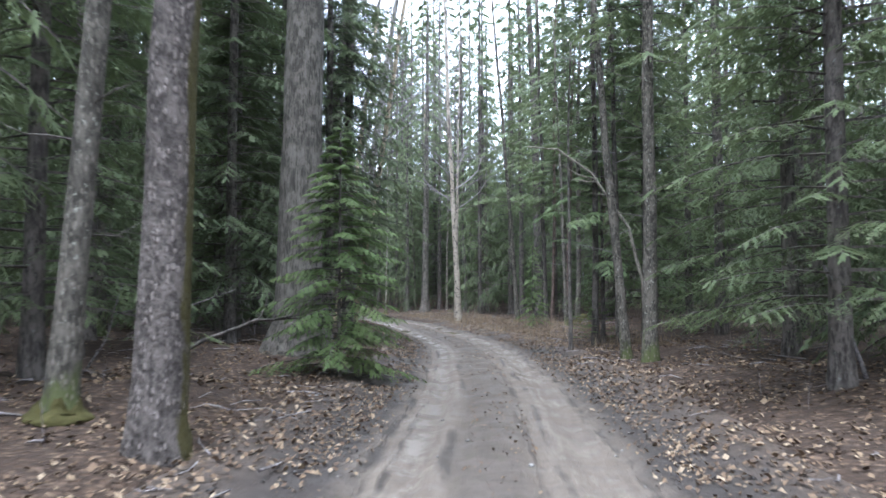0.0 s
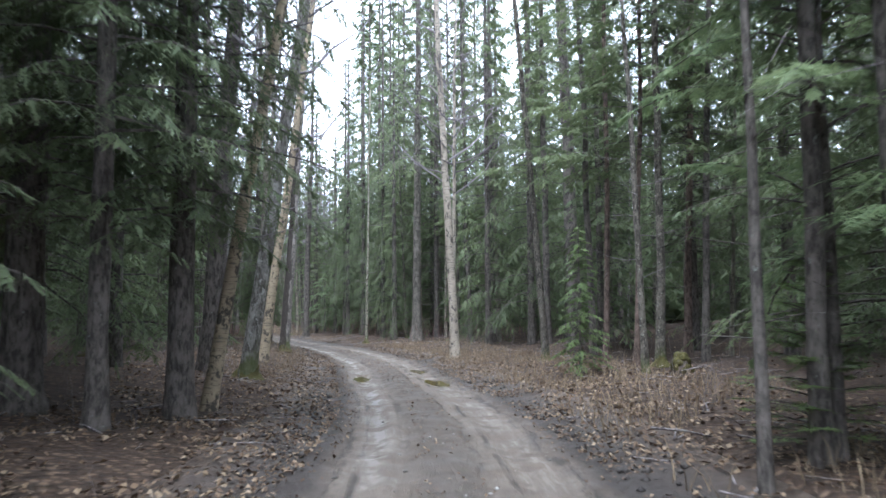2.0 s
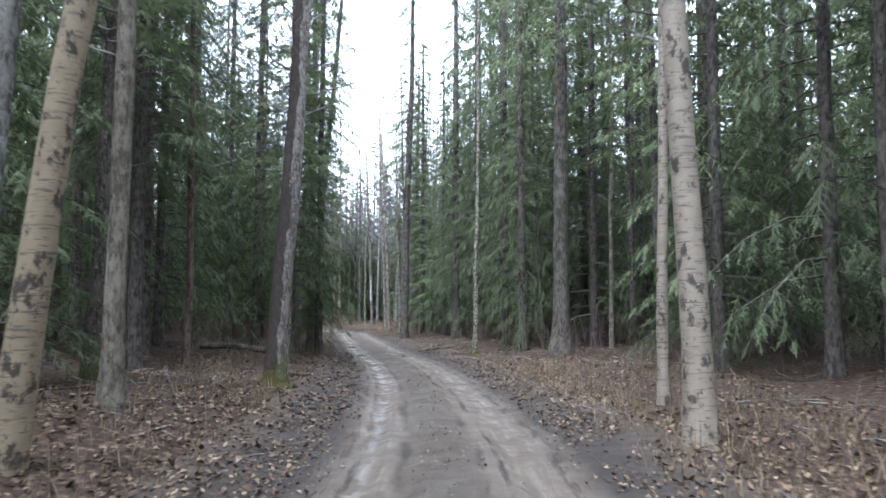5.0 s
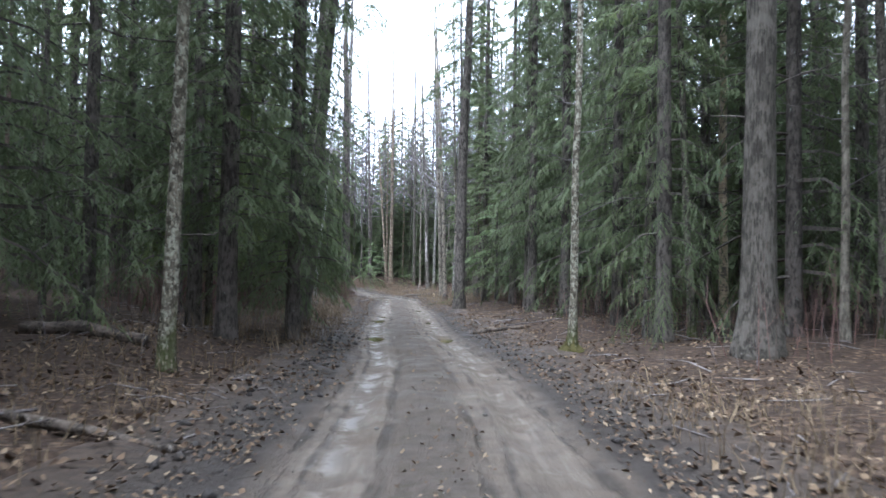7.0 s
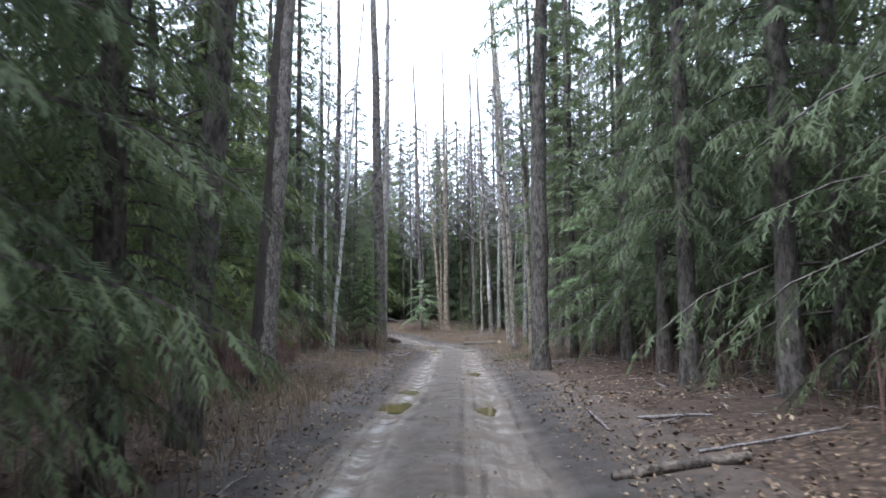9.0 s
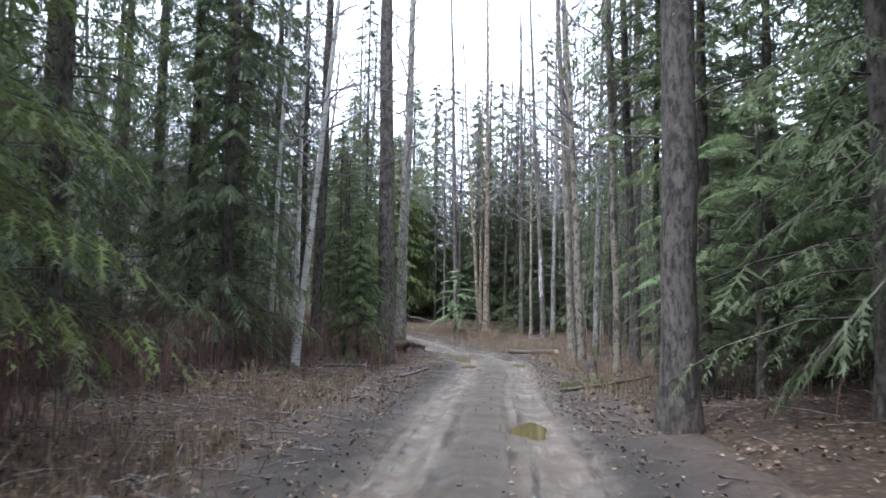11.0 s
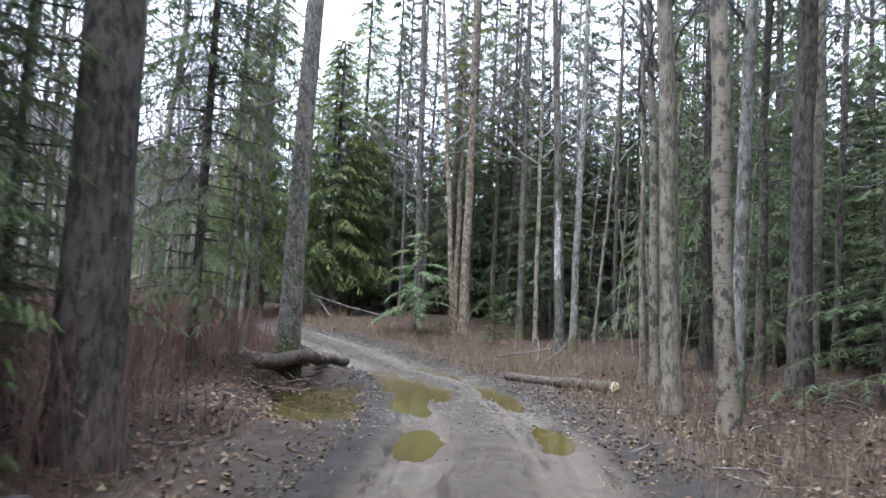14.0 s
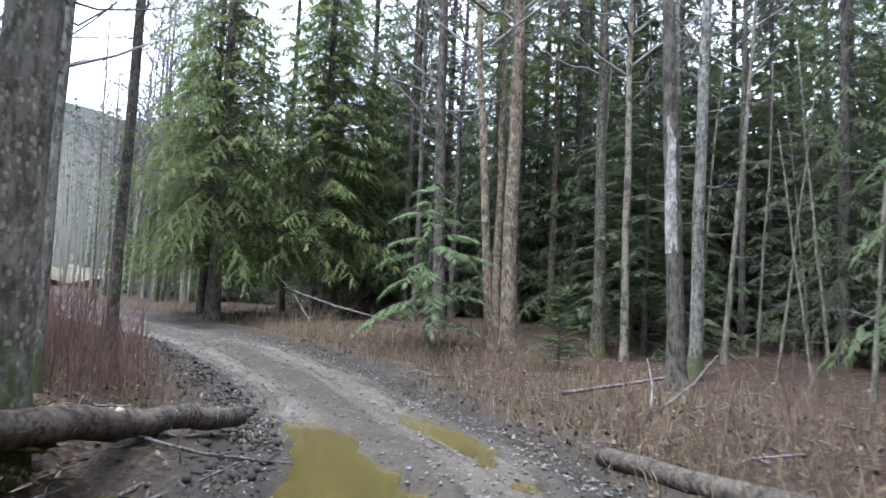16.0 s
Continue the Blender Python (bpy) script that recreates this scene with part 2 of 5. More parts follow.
BARK = {
    "dark": bark("dark_spruce_bark", (0.05106, 0.04293, 0.0372), (0.1277, 0.1095, 0.09522), (0.2114, 0.219, 0.1904), 0.66, 11.0),
    "lichen": bark("lichen_bark", (0.046, 0.040, 0.032), (0.118, 0.102, 0.083), (0.27, 0.26, 0.215), 0.62, 15.0, 10.0, moss=0.05, flakes=0.5),
    "scaly": bark("scaly_bark", (0.048, 0.0392, 0.0344), (0.12, 0.1, 0.088), None, ridge=11.0, depth=0.06, grain=0.6, side=(1.0, 0.25), side_colour=(0.056, 0.048, 0.0144), side_from=0.78, flakes=0.75),
    "cedar": bark("stringy_cedar_bark", (0.056, 0.048, 0.0392), (0.148, 0.1304, 0.1088), None, ridge=16.0, depth=0.07, grain=0.12),
    "crusted": bark("lichen_crusted_bark", (0.075, 0.063, 0.046), (0.185, 0.162, 0.122), (0.36, 0.345, 0.27), 0.53, 13.0, 8.0, 0.05, moss=0.22, grain=0.6, flakes=0.6),
    "mossy": bark("mossy_grey_bark", (0.08536, 0.074, 0.0616), (0.2425, 0.225, 0.2016), (0.3201, 0.31, 0.2856), 0.60, 9.0, moss=0.28),
    "orange": bark("ruddy_bark", (0.0861, 0.06474, 0.04644), (0.2337, 0.1809, 0.1273), (0.3034, 0.2656, 0.215), 0.58, 9.0),
    "red": bark("red_brown_bark", (0.06809, 0.0485, 0.03942), (0.1588, 0.116, 0.09464), (0.2361, 0.2186, 0.1971), 0.68),
    "pale": bark("pale_grey_bark", (0.105, 0.090, 0.071), (0.235, 0.205, 0.164), (0.03994, 0.03538, 0.0299), 0.61, 8.0),
    "blotchy": birch_bark("blotchy_grey_bark", (0.225, 0.19, 0.147), 0.505),
    "birch": birch_bark("white_birch_bark", (0.485, 0.45, 0.42), 0.56),
    "tan_birch": birch_bark("tan_birch_bark", (0.30, 0.25, 0.195), 0.535),
    "ochre_birch": birch_bark("ochre_birch_bark", (0.335, 0.265, 0.178), 0.515),
    # brown mossy side, with the trunk's unlit half also painted into its colour
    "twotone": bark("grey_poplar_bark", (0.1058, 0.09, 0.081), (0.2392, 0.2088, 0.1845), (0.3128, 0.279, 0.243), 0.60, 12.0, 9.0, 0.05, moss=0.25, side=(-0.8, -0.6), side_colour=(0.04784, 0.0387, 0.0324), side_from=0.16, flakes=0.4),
    "old_poplar": bark("old_poplar_bark", (0.105, 0.092, 0.080), (0.235, 0.212, 0.186), (0.31, 0.285, 0.25), 0.60, 12.0, 9.0, 0.06, moss=0.34, flakes=0.6),
    "snag": bark("weathered_wood", (0.1715, 0.147, 0.138), (0.4237, 0.3822, 0.3647), (0.1009, 0.0784, 0.06899), 0.60, 4.0, 16.0),
}
SPRUCE = foliage("spruce_needles", (0.0728, 0.0940, 0.0485), (0.1338, 0.1580, 0.0776), (0.1477, 0.1680, 0.0776))
SPRUCE_LIGHT = foliage("young_spruce_needles", (0.0736, 0.1092, 0.0378), (0.1288, 0.1680, 0.0585), (0.1426, 0.1722, 0.0568))
HEMLOCK = foliage("hemlock_needles", (0.0792, 0.1020, 0.0504), (0.1477, 0.1720, 0.0805), (0.1605, 0.1820, 0.0795))
CEDAR = foliage("cedar_sprays", (0.09064, 0.1209, 0.03811), (0.1761, 0.2082, 0.0657), (0.2027, 0.2238, 0.07416))
CEDAR_PALE = foliage("young_cedar_sprays", (0.1215, 0.1701, 0.08049), (0.2188, 0.27, 0.1289), (0.243, 0.2782, 0.1395))
TWIG = stems("bare_twigs", (0.075, 0.062, 0.0616), (0.19, 0.165, 0.1624))
GRASS = stems("dead_grass", (0.095, 0.070, 0.045), (0.225, 0.170, 0.108))
BRUSH = stems("red_brush_stems", (0.085, 0.048, 0.042), (0.20, 0.122, 0.102))
STICK = bark("dead_branch_bark", (0.0936, 0.078, 0.07426), (0.234, 0.2067, 0.1966), ridge=14.0, grain=0.9)
SOIL, ROAD, LEAF, WATER, MOSS = litter_floor(), road_mud(), dry_leaves(), puddle_water("muddy_water", (0.074, 0.057, 0.019), (0.108, 0.084, 0.028)), moss_cover()
# darker tones for sunken litter, with the dark trees' reflection painted in
FLOOD = puddle_water("flood_water_tree_reflection", (0.036, 0.029, 0.013), (0.090, 0.070, 0.023))
PALE_STEM = stems("pale_far_stems", (0.15, 0.135, 0.12), (0.30, 0.275, 0.25))
CUT = stems("fresh_cut_wood", (0.33, 0.25, 0.155), (0.42, 0.33, 0.21))
GREEN_GRASS = stems("green_grass", (0.055, 0.085, 0.028), (0.105, 0.125, 0.05))


# ---- mesh helpers ----
def mesh_of(name, verts, faces, mat, smooth=False):
    me = bpy.data.meshes.new(name)
    me.from_pydata([tuple(v) for v in verts] if not isinstance(verts, np.ndarray) else verts.tolist(), [], faces if isinstance(faces, list) else faces.tolist())
    me.materials.append(mat)
    if smooth:
        me.polygons.foreach_set("use_smooth", [True] * len(me.polygons))
    me.update()
    return me


def part(name, me, parent, label=""):
    ob = new(name, me)
    ob.parent = parent
    return tagged(ob, label, kind="stuff" if name in ("crown", "bare_crown", "dead_wood") else "")


def tube(path, radii, sides=8, rng=None, rough=0.0, caps=True):
    """Verts and faces of a round tube along a path of points."""
    path = np.asarray(path, float)
    n = len(path)
    way = np.gradient(path, axis=0)
    way /= np.linalg.norm(way, axis=1)[:, None] + 1e-9
    ref = np.where(np.abs(way[:, 2:3]) > 0.9, [[1.0, 0, 0]], [[0, 0, 1.0]])
    a = np.cross(ref, way)
    a /= np.linalg.norm(a, axis=1)[:, None] + 1e-9
    b = np.cross(way, a)
    ang = np.arange(sides) * 2 * math.pi / sides
    rad = np.asarray(radii, float)[:, None] * np.ones(sides)
    if rng is not None and rough:
        rad = rad * (1 + rough * rng.standard_normal((n, sides)))
    v = path[:, None] + rad[..., None] * (np.cos(ang)[None, :, None] * a[:, None] + np.sin(ang)[None, :, None] * b[:, None])
    v = v.reshape(-1, 3)
    i = np.arange(n - 1)[:, None] * sides
    j = np.arange(sides)[None]
    k = (j + 1) % sides
    f = np.stack([i + j, i + k, i + sides + k, i + sides + j], -1).reshape(-1, 4).tolist()
    if caps:
        f += [list(range(sides))[::-1], list(range((n - 1) * sides, n * sides))]
    return v, f


def joined(pieces):
    """One set of verts and faces from several."""
    vs, fs, at = [], [], 0
    for v, f in pieces:
        vs.append(v)
        fs += [[at + i for i in face] for face in f]
        at += len(v)
    return np.concatenate(vs), fs


def value_noise(x, y, seed=0):
    """Smooth noise from 0 to 1 on arrays."""
    table = np.random.RandomState(seed).rand(64, 64)
    xi, yi = np.floor(x).astype(int), np.floor(y).astype(int)
    fx, fy = x - xi, y - yi
    fx, fy = fx * fx * (3 - 2 * fx), fy * fy * (3 - 2 * fy)
    g = lambda a, b: table[a % 64, b % 64]
    return (g(xi, yi) * (1 - fx) + g(xi + 1, yi) * fx) * (1 - fy) + (g(xi, yi + 1) * (1 - fx) + g(xi + 1, yi + 1) * fx) * fy


def step(a, b, x):
    k = np.clip((x - a) / (b - a), 0, 1)
    return k * k * (3 - 2 * k)


# ---- the road's line and the ground ----
LINE = [(0.0, -30.0), (0.1, -10.0)] + [eye[:2] for t, eye, aim, roll in PATH]
LINE += [(-22.5, 103.0), (-24.9, 106.8), (-28.2, 109.7), (-31.8, 111.6), (-36.0, 113.7), (-44.0, 117.5), (-58.0, 123.5), (-90.0, 136.0)]
LINE = np.array(LINE, float)
_way = np.r_[0, np.cumsum(np.linalg.norm(np.diff(LINE, axis=0), axis=1))]
ALONG = np.arange(0, _way[-1], 0.25)
MID = np.stack([np.interp(ALONG, _way, LINE[:, i]) for i in (0, 1)], 1)
for _ in range(3):
    pad = np.pad(MID, ((4, 4), (0, 0)), mode="edge")
    MID[4:-4] = np.stack([np.convolve(pad[:, i], np.ones(9) / 9, "valid") for i in (0, 1)], 1)[4:-4]
HEAD = np.gradient(MID, axis=0)
HEAD /= np.linalg.norm(HEAD, axis=1)[:, None]
SIDE = np.stack([HEAD[:, 1], -HEAD[:, 0]], 1)
U_END = ALONG[np.argmin(np.linalg.norm(MID - [-22.5, 103.0], axis=1))]
LEVEL = np.interp(ALONG - U_END, [-300, 6.2, 9, 13, 18, 40, 80], [-0.12, -0.10, 0.22, 0.68, 0.9, 1.7, 3.2])


def road_at(x, y):
    """Way along the road and signed distance to its right, for arrays of places."""
    x, y = np.atleast_1d(np.asarray(x, float)), np.atleast_1d(np.asarray(y, float))
    u, s = np.empty(len(x)), np.empty(len(x))
    for a in range(0, len(x), 20000):
        p = np.stack([x[a : a + 20000], y[a : a + 20000]], 1)
        coarse = MID[::4]
        best = np.argmin(((p[:, None] - coarse[None]) ** 2).sum(-1), 1) * 4
        best = np.clip(best, 0, len(MID) - 1)
        d = p - MID[best]
        du = (d * HEAD[best]).sum(1)
        fine = np.clip(best + np.round(du / 0.25).astype(int), 0, len(MID) - 1)
        d = p - MID[fine]
        u[a : a + 20000] = ALONG[fine]
        s[a : a + 20000] = np.sign((d * SIDE[fine]).sum(1)) * np.hypot(d[:, 0], d[:, 1])
    return u, s


def floor_height(x, y, u=None, s=None):
    """The forest floor's height; it banks up beside the road."""
    x, y = np.atleast_1d(np.asarray(x, float)), np.atleast_1d(np.asarray(y, float))
    if u is None:
        u, s = road_at(x, y)
    d = np.abs(s)
    z = np.interp(u, ALONG, LEVEL)
    z = z + np.interp(d, [0, 1.5, 2.6, 4.2, 8, 15, 30, 60, 120], [0, 0, 0.10, 0.30, 0.48, 0.75, 1.3, 2.0, 3.0])
    rise = step(1.6, 4.5, d)
    z = z + 0.34 * np.exp(-(((x + 26.3) / 1.2) ** 2) - ((y - 101.2) / 2.4) ** 2)
    z = z + rise * (0.34 * (value_noise(x * 0.28, y * 0.28, 3) - 0.5) + 0.16 * (value_noise(x * 0.9, y * 0.9, 4) - 0.5))
    z = z + step(1.4, 2.2, d) * 0.07 * (value_noise(x * 2.6, y * 2.6, 5) - 0.5)
    return z


def floor_z(x, y):
    return float(floor_height([x], [y])[0])


# puddles: place, half length along the road, half width, depth
PUDDLES = []


def puddle_spot(x, y, a, b, deep=0.12):
    u, s = road_at([x], [y])
    PUDDLES.append((float(u[0]), float(s[0]), a, b, deep + 0.03))


def puddle_way(u, s, a, b, deep=0.12):
    """A hollow by its way past the bend's start and its distance from the road's middle."""
    PUDDLES.append((U_END + u, s, a, b, deep + 0.03))


puddle_spot(-1.45, 36.2, 0.75, 0.30)
puddle_spot(0.55, 34.9, 1.0, 0.30)
puddle_spot(-0.15, 38.9, 0.8, 0.25, 0.09)
puddle_spot(-9.3, 64.7, 0.65, 0.26)
puddle_spot(-7.7, 65.2, 0.65, 0.24)
puddle_spot(-12.1, 72.4, 0.75, 0.34)
puddle_spot(-13.1, 75.3, 0.5, 0.30)
puddle_spot(-10.4, 72.5, 0.85, 0.28)
puddle_spot(-13.5, 81.2, 0.9, 0.25)
puddle_way(-6.9, -0.68, 1.15, 0.30)
puddle_way(-6.4, 1.08, 1.25, 0.27)
POOL = len(PUDDLES)
puddle_way(0.3, -0.60, 2.9, 0.74, 0.19)
puddle_way(4.2, -0.78, 3.0, 0.42, 0.17)
puddle_way(-2.7, -0.86, 1.5, 0.40, 0.16)
puddle_way(-0.6, 1.02, 2.3, 0.36, 0.14)
puddle_spot(-24.6, 101.2, 2.2, 0.95, 0.28)
puddle_spot(-23.0, 98.4, 2.2, 0.75, 0.30)
puddle_way(5.4, 0.95, 2.3, 0.26, 0.13)
puddle_way(7.0, -0.95, 0.9, 0.22, 0.13)
POOL_LEVEL = -0.175


def worn(u, s):
    """Distance from the middle of the worn track, which wanders a little within the road."""
    return s - np.interp(u, [39, 60, 88, 95, 102, 109, 116, 123, 128, 134, 141], [0.0, 0.0, -0.05, -0.2, -0.3, -0.05, 0.15, 0.24, 0.24, 0.1, 0.0])


def road_height(x, y, u, s):
    """The road's surface: ruts, a low crown, tyre marks and puddle hollows."""
    z = np.interp(u, ALONG, LEVEL)
    sw = worn(u, s) + 0.16 * (value_noise(u * 0.16, s * 0 + 3, 7) - 0.5)
    for mid, deep, wide in ((-0.84, 0.075, 0.24), (0.82, 0.066, 0.25), (-0.42, 0.04, 0.09), (0.36, 0.034, 0.08), (1.12, 0.04, 0.08), (-1.16, 0.04, 0.08), (-0.62, -0.02, 0.07), (0.58, -0.018, 0.07)):
        z = z - deep * (0.6 + 0.8 * value_noise(u * 0.35, u * 0 + mid, 8)) * np.exp(-((sw - mid) / wide) ** 2)
    z = z + 0.02 * np.exp(-((sw) / 0.3) ** 2)
    z = z + 0.05 * (value_noise(x * 1.1, y * 1.1, 9) - 0.5) + 0.028 * (value_noise(x * 4, y * 4, 10) - 0.5)
    z = z + 0.014 * (value_noise(x * 11, y * 11, 11) - 0.5) * (1 + 3.0 * step(1.2, 1.6, np.abs(sw)))
    for pu, ps, a, b, deep in PUDDLES:
        wob = 1 + 0.5 * (value_noise(x * 1.7, y * 1.7, 12) - 0.5) + 0.35 * (value_noise(x * 4.5, y * 4.5, 13) - 0.5)
        w = 1 - step(0.6, 1.15, np.sqrt(((u - pu) / a) ** 2 + ((s - ps) / b) ** 2) * wob)
        z = z + w * (np.interp(pu, ALONG, LEVEL) - deep - z)
    return z


def build_ground():
    xs = np.r_[np.linspace(-900, -110, 10), np.arange(-100, -62, 4.0), np.arange(-60, 32, 0.62), np.arange(34, 90, 4.0), np.linspace(100, 900, 9)]
    ys = np.r_[np.linspace(-700, -60, 8), np.arange(-50, -16, 3.0), np.arange(-14, 136, 0.62), np.arange(138, 200, 4.0), np.linspace(215, 1200, 9)]
    gx, gy = [g.ravel() for g in np.meshgrid(xs, ys)]
    u, s = road_at(gx, gy)
    z = floor_height(gx, gy, u, s) - 0.45 * (1 - step(1.9, 2.75, np.abs(s)))
    for pu, ps, a, b, deep in PUDDLES:
        z -= 0.8 * deep * (1 - step(0.8, 1.8, np.sqrt(((u - pu) / a) ** 2 + ((s - ps) / b) ** 2)))
    n, k = len(xs), len(ys)
    i = (np.arange(k - 1)[:, None] * n + np.arange(n - 1)[None]).ravel()
    me = mesh_of("ground", np.stack([gx, gy, z], 1), np.stack([i, i + 1, i + n + 1, i + n], 1), SOIL, True)
    tagged(new("ground", me), "brown forest floor under damp leaf litter", "ground", kind="structure")


def build_road():
    across = np.r_[-3.3, -3.0, -2.7, -2.4, -2.2, np.arange(-2.0, 2.01, 0.08), 2.2, 2.4, 2.7, 3.0, 3.3]
    first, last = 60, len(ALONG) - 60
    pick = np.arange(first, last)
    u = ALONG[pick]
    U, S = np.meshgrid(u, across, indexing="ij")
    P = MID[pick][:, None] + SIDE[pick][:, None] * across[None, :, None]
    x, y, uu, ss = P[..., 0].ravel(), P[..., 1].ravel(), U.ravel(), S.ravel()
    d = np.abs(ss)
    z = track_surface(x, y, uu, ss)
    z -= 0.30 * step(2.5, 3.3, d)
    n = len(across)
    i = (np.arange(len(pick) - 1)[:, None] * n + np.arange(n - 1)[None]).ravel()
    f = np.stack([i, i + 1, i + n + 1, i + n], 1)
    me = mesh_of("road", np.stack([x, y, z], 1), f, ROAD, True)
    uv = me.uv_layers.new(name="road_uv")
    idx = np.empty(len(me.loops), int)
    me.loops.foreach_get("vertex_index", idx)
    uv.data.foreach_set("uv", np.stack([worn(uu, ss)[idx], uu[idx]], 1).ravel().astype(np.float32))
    tagged(new("road", me), "rutted muddy forest track with packed wheel ruts", "road", kind="structure")


def track_surface(x, y, u, s):
    """The top of the road strip, with its verges."""
    blend = step(1.45, 2.3, np.abs(worn(u, s)))
    z = road_height(x, y, u, s) * (1 - blend) + (floor_height(x, y, u, s) + 0.03) * blend
    for pu, ps, a, b, deep in PUDDLES:
        w = blend * (1 - step(0.55, 1.25, np.sqrt(((u - pu) / a) ** 2 + ((s - ps) / b) ** 2)))
        z = z + w * (np.interp(pu, ALONG, LEVEL) - deep - z)
    return z


def build_puddles():
    """Water lies wherever the hollow is lower than its level."""
    for number, (pu, ps, a, b, deep) in enumerate(PUDDLES):
        cell = 0.045 if b < 0.5 else 0.08
        du, ds = np.arange(-1.3 * a, 1.3 * a + cell, cell), np.arange(-1.3 * b, 1.3 * b + cell, cell)
        U, S = np.meshgrid(du, ds, indexing="ij")
        k = np.clip(((pu + U) / 0.25).astype(int), 0, len(MID) - 1)
        P = MID[k] + SIDE[k] * (ps + S)[..., None] + HEAD[k] * (pu + U - ALONG[k])[..., None]
        z = track_surface(P[..., 0].ravel(), P[..., 1].ravel(), (pu + U).ravel(), (ps + S).ravel()).reshape(U.shape)
        q = np.sqrt((U / a) ** 2 + (S / b) ** 2)
        level = min(float(np.interp(pu, ALONG, LEVEL)) - 0.05, float(np.percentile(z[(q > 1.15) & (q < 1.3)], 12)))
        if number >= POOL and pu < U_END + 4.5:
            level = POOL_LEVEL + 0.0003 * (number - POOL)
        wet = (z < level + 0.004) & (q < 1.28)
        quad = wet[:-1, :-1] | wet[1:, :-1] | wet[1:, 1:] | wet[:-1, 1:]
        n = U.shape[1]
        q0, q1 = np.nonzero(quad)
        c = q0 * n + q1
        if not len(c):
            continue
        v = np.concatenate([P, np.full(U.shape + (1,), level)], -1).reshape(-1, 3)
        f = np.stack([c, c + n, c + n + 1, c + 1], 1)
        used, f = np.unique(f, return_inverse=True)
        ob = new("puddle", mesh_of("puddle", v[used], f.reshape(-1, 4), FLOOD if abs(ps) > 1.6 else WATER))
        tagged(ob, "shallow puddle of murky ochre water in a wheel rut", "puddle", "puddles in the ruts", "structure")


build_ground()
build_road()
build_puddles()


# ---- foliage and limbs, built once and shared ----
def conifer_meshes(name, seed, tall, low, wide, limbs, twigs, subs, droop, rise, blade, width, hang, mat, wood, shape=0.8, reach=0.42, spread=52):
    """Shared meshes of a conifer's needles and limbs about an upright trunk."""
    rng = np.random.RandomState(seed)
    k = (np.arange(limbs) + rng.rand(limbs)) / limbs
    z0 = low + (tall - low) * k ** 1.08
    az = np.arange(limbs) * 2.39996 + rng.normal(0, 0.35, limbs)
    prof = np.clip((tall - z0) / (tall - low), 0.02, 1) ** shape
    length = wide * prof * rng.uniform(0.6, 1.15, limbs) + 0.12
    dr, ri = droop * rng.uniform(0.7, 1.3, limbs), rise * rng.uniform(0.4, 1.5, limbs) + 0.5 * (1 - prof) * abs(rise)
    out = np.stack([np.cos(az), np.sin(az), 0 * az], 1)
    lat = np.stack([-np.sin(az), np.cos(az), 0 * az], 1)
    t = (np.arange(twigs) + 0.8) / twigs
    t = 0.16 + 0.84 * t ** 0.85
    T = np.clip(t[None] + rng.normal(0, 0.03, (limbs, twigs)), 0.1, 1.0)
    sign = np.where(np.arange(twigs) % 2 == 0, 1.0, -1.0)[None] * np.ones((limbs, 1))
    at = out[:, None] * (length[:, None] * T)[..., None]
    at[..., 2] = z0[:, None] + length[:, None] * (ri[:, None] * T - dr[:, None] * T**2)
    tl = length[:, None] * reach * (1.08 - T) ** 0.8 * rng.uniform(0.65, 1.2, T.shape) + 0.35 * blade
    a = np.radians(spread) * rng.uniform(0.75, 1.25, T.shape) * (1 - 0.75 * step(0.9, 1.0, T))
    slope = ri[:, None] - 2 * dr[:, None] * T
    way = out[:, None] * np.cos(a)[..., None] + lat[:, None] * (np.sin(a) * sign)[..., None]
    way[..., 2] += np.cos(a) * slope - hang * rng.uniform(0.5, 1.4, T.shape)
    way /= np.linalg.norm(way, axis=-1)[..., None]
    flat = np.cross(way, np.broadcast_to([0, 0, 1.0], way.shape))
    flat /= np.linalg.norm(flat, axis=-1)[..., None] + 1e-6
    tip = rng.normal(0, 0.25, T.shape)
    flat[..., 2] += tip
    # blades along each twig, on both sides, and one at its end
    sp = (np.arange(subs) + 0.5) / subs
    S = sp[None, None, :, None] * np.ones((limbs, twigs, subs, 2))
    side = np.broadcast_to(np.array([1.0, -1.0]), S.shape)
    S = np.clip(S + rng.normal(0, 0.06, S.shape), 0, 1)
    p = at[:, :, None, None] + way[:, :, None, None] * (tl[:, :, None, None] * S)[..., None]
    p[..., 2] -= hang * 0.35 * (tl[:, :, None, None] * S) ** 2
    bl = blade * (1.15 - 0.6 * S) * rng.uniform(0.7, 1.3, S.shape) * np.clip(tl / (reach * wide * 0.5), 0.55, 1.25)[:, :, None, None]
    bw = way[:, :, None, None] * 0.72 + flat[:, :, None, None] * (side * 0.75)[..., None]
    bw = bw + rng.normal(0, 0.12, bw.shape)
    bw[..., 2] -= hang * 0.35
    w = way[:, :, None, None] * (width * 0.5)
    tri = np.stack([p - w, p + w, p + bw * bl[..., None]], -2).reshape(-1, 3, 3)
    e = at + way * (tl * 0.85)[..., None]
    tw = flat * (width * 0.5)
    tri2 = np.stack([e - tw, e + tw, e + way * blade * 1.1], -2).reshape(-1, 3, 3)
    stem = np.stack([at - flat * 0.012, at + flat * 0.012, at + way * tl[..., None]], -2).reshape(-1, 3, 3)
    v = np.concatenate([tri, tri2, stem]).reshape(-1, 3)
    if not wood:
        return v[: 3 * (len(tri) + len(tri2))]
    tubes = []
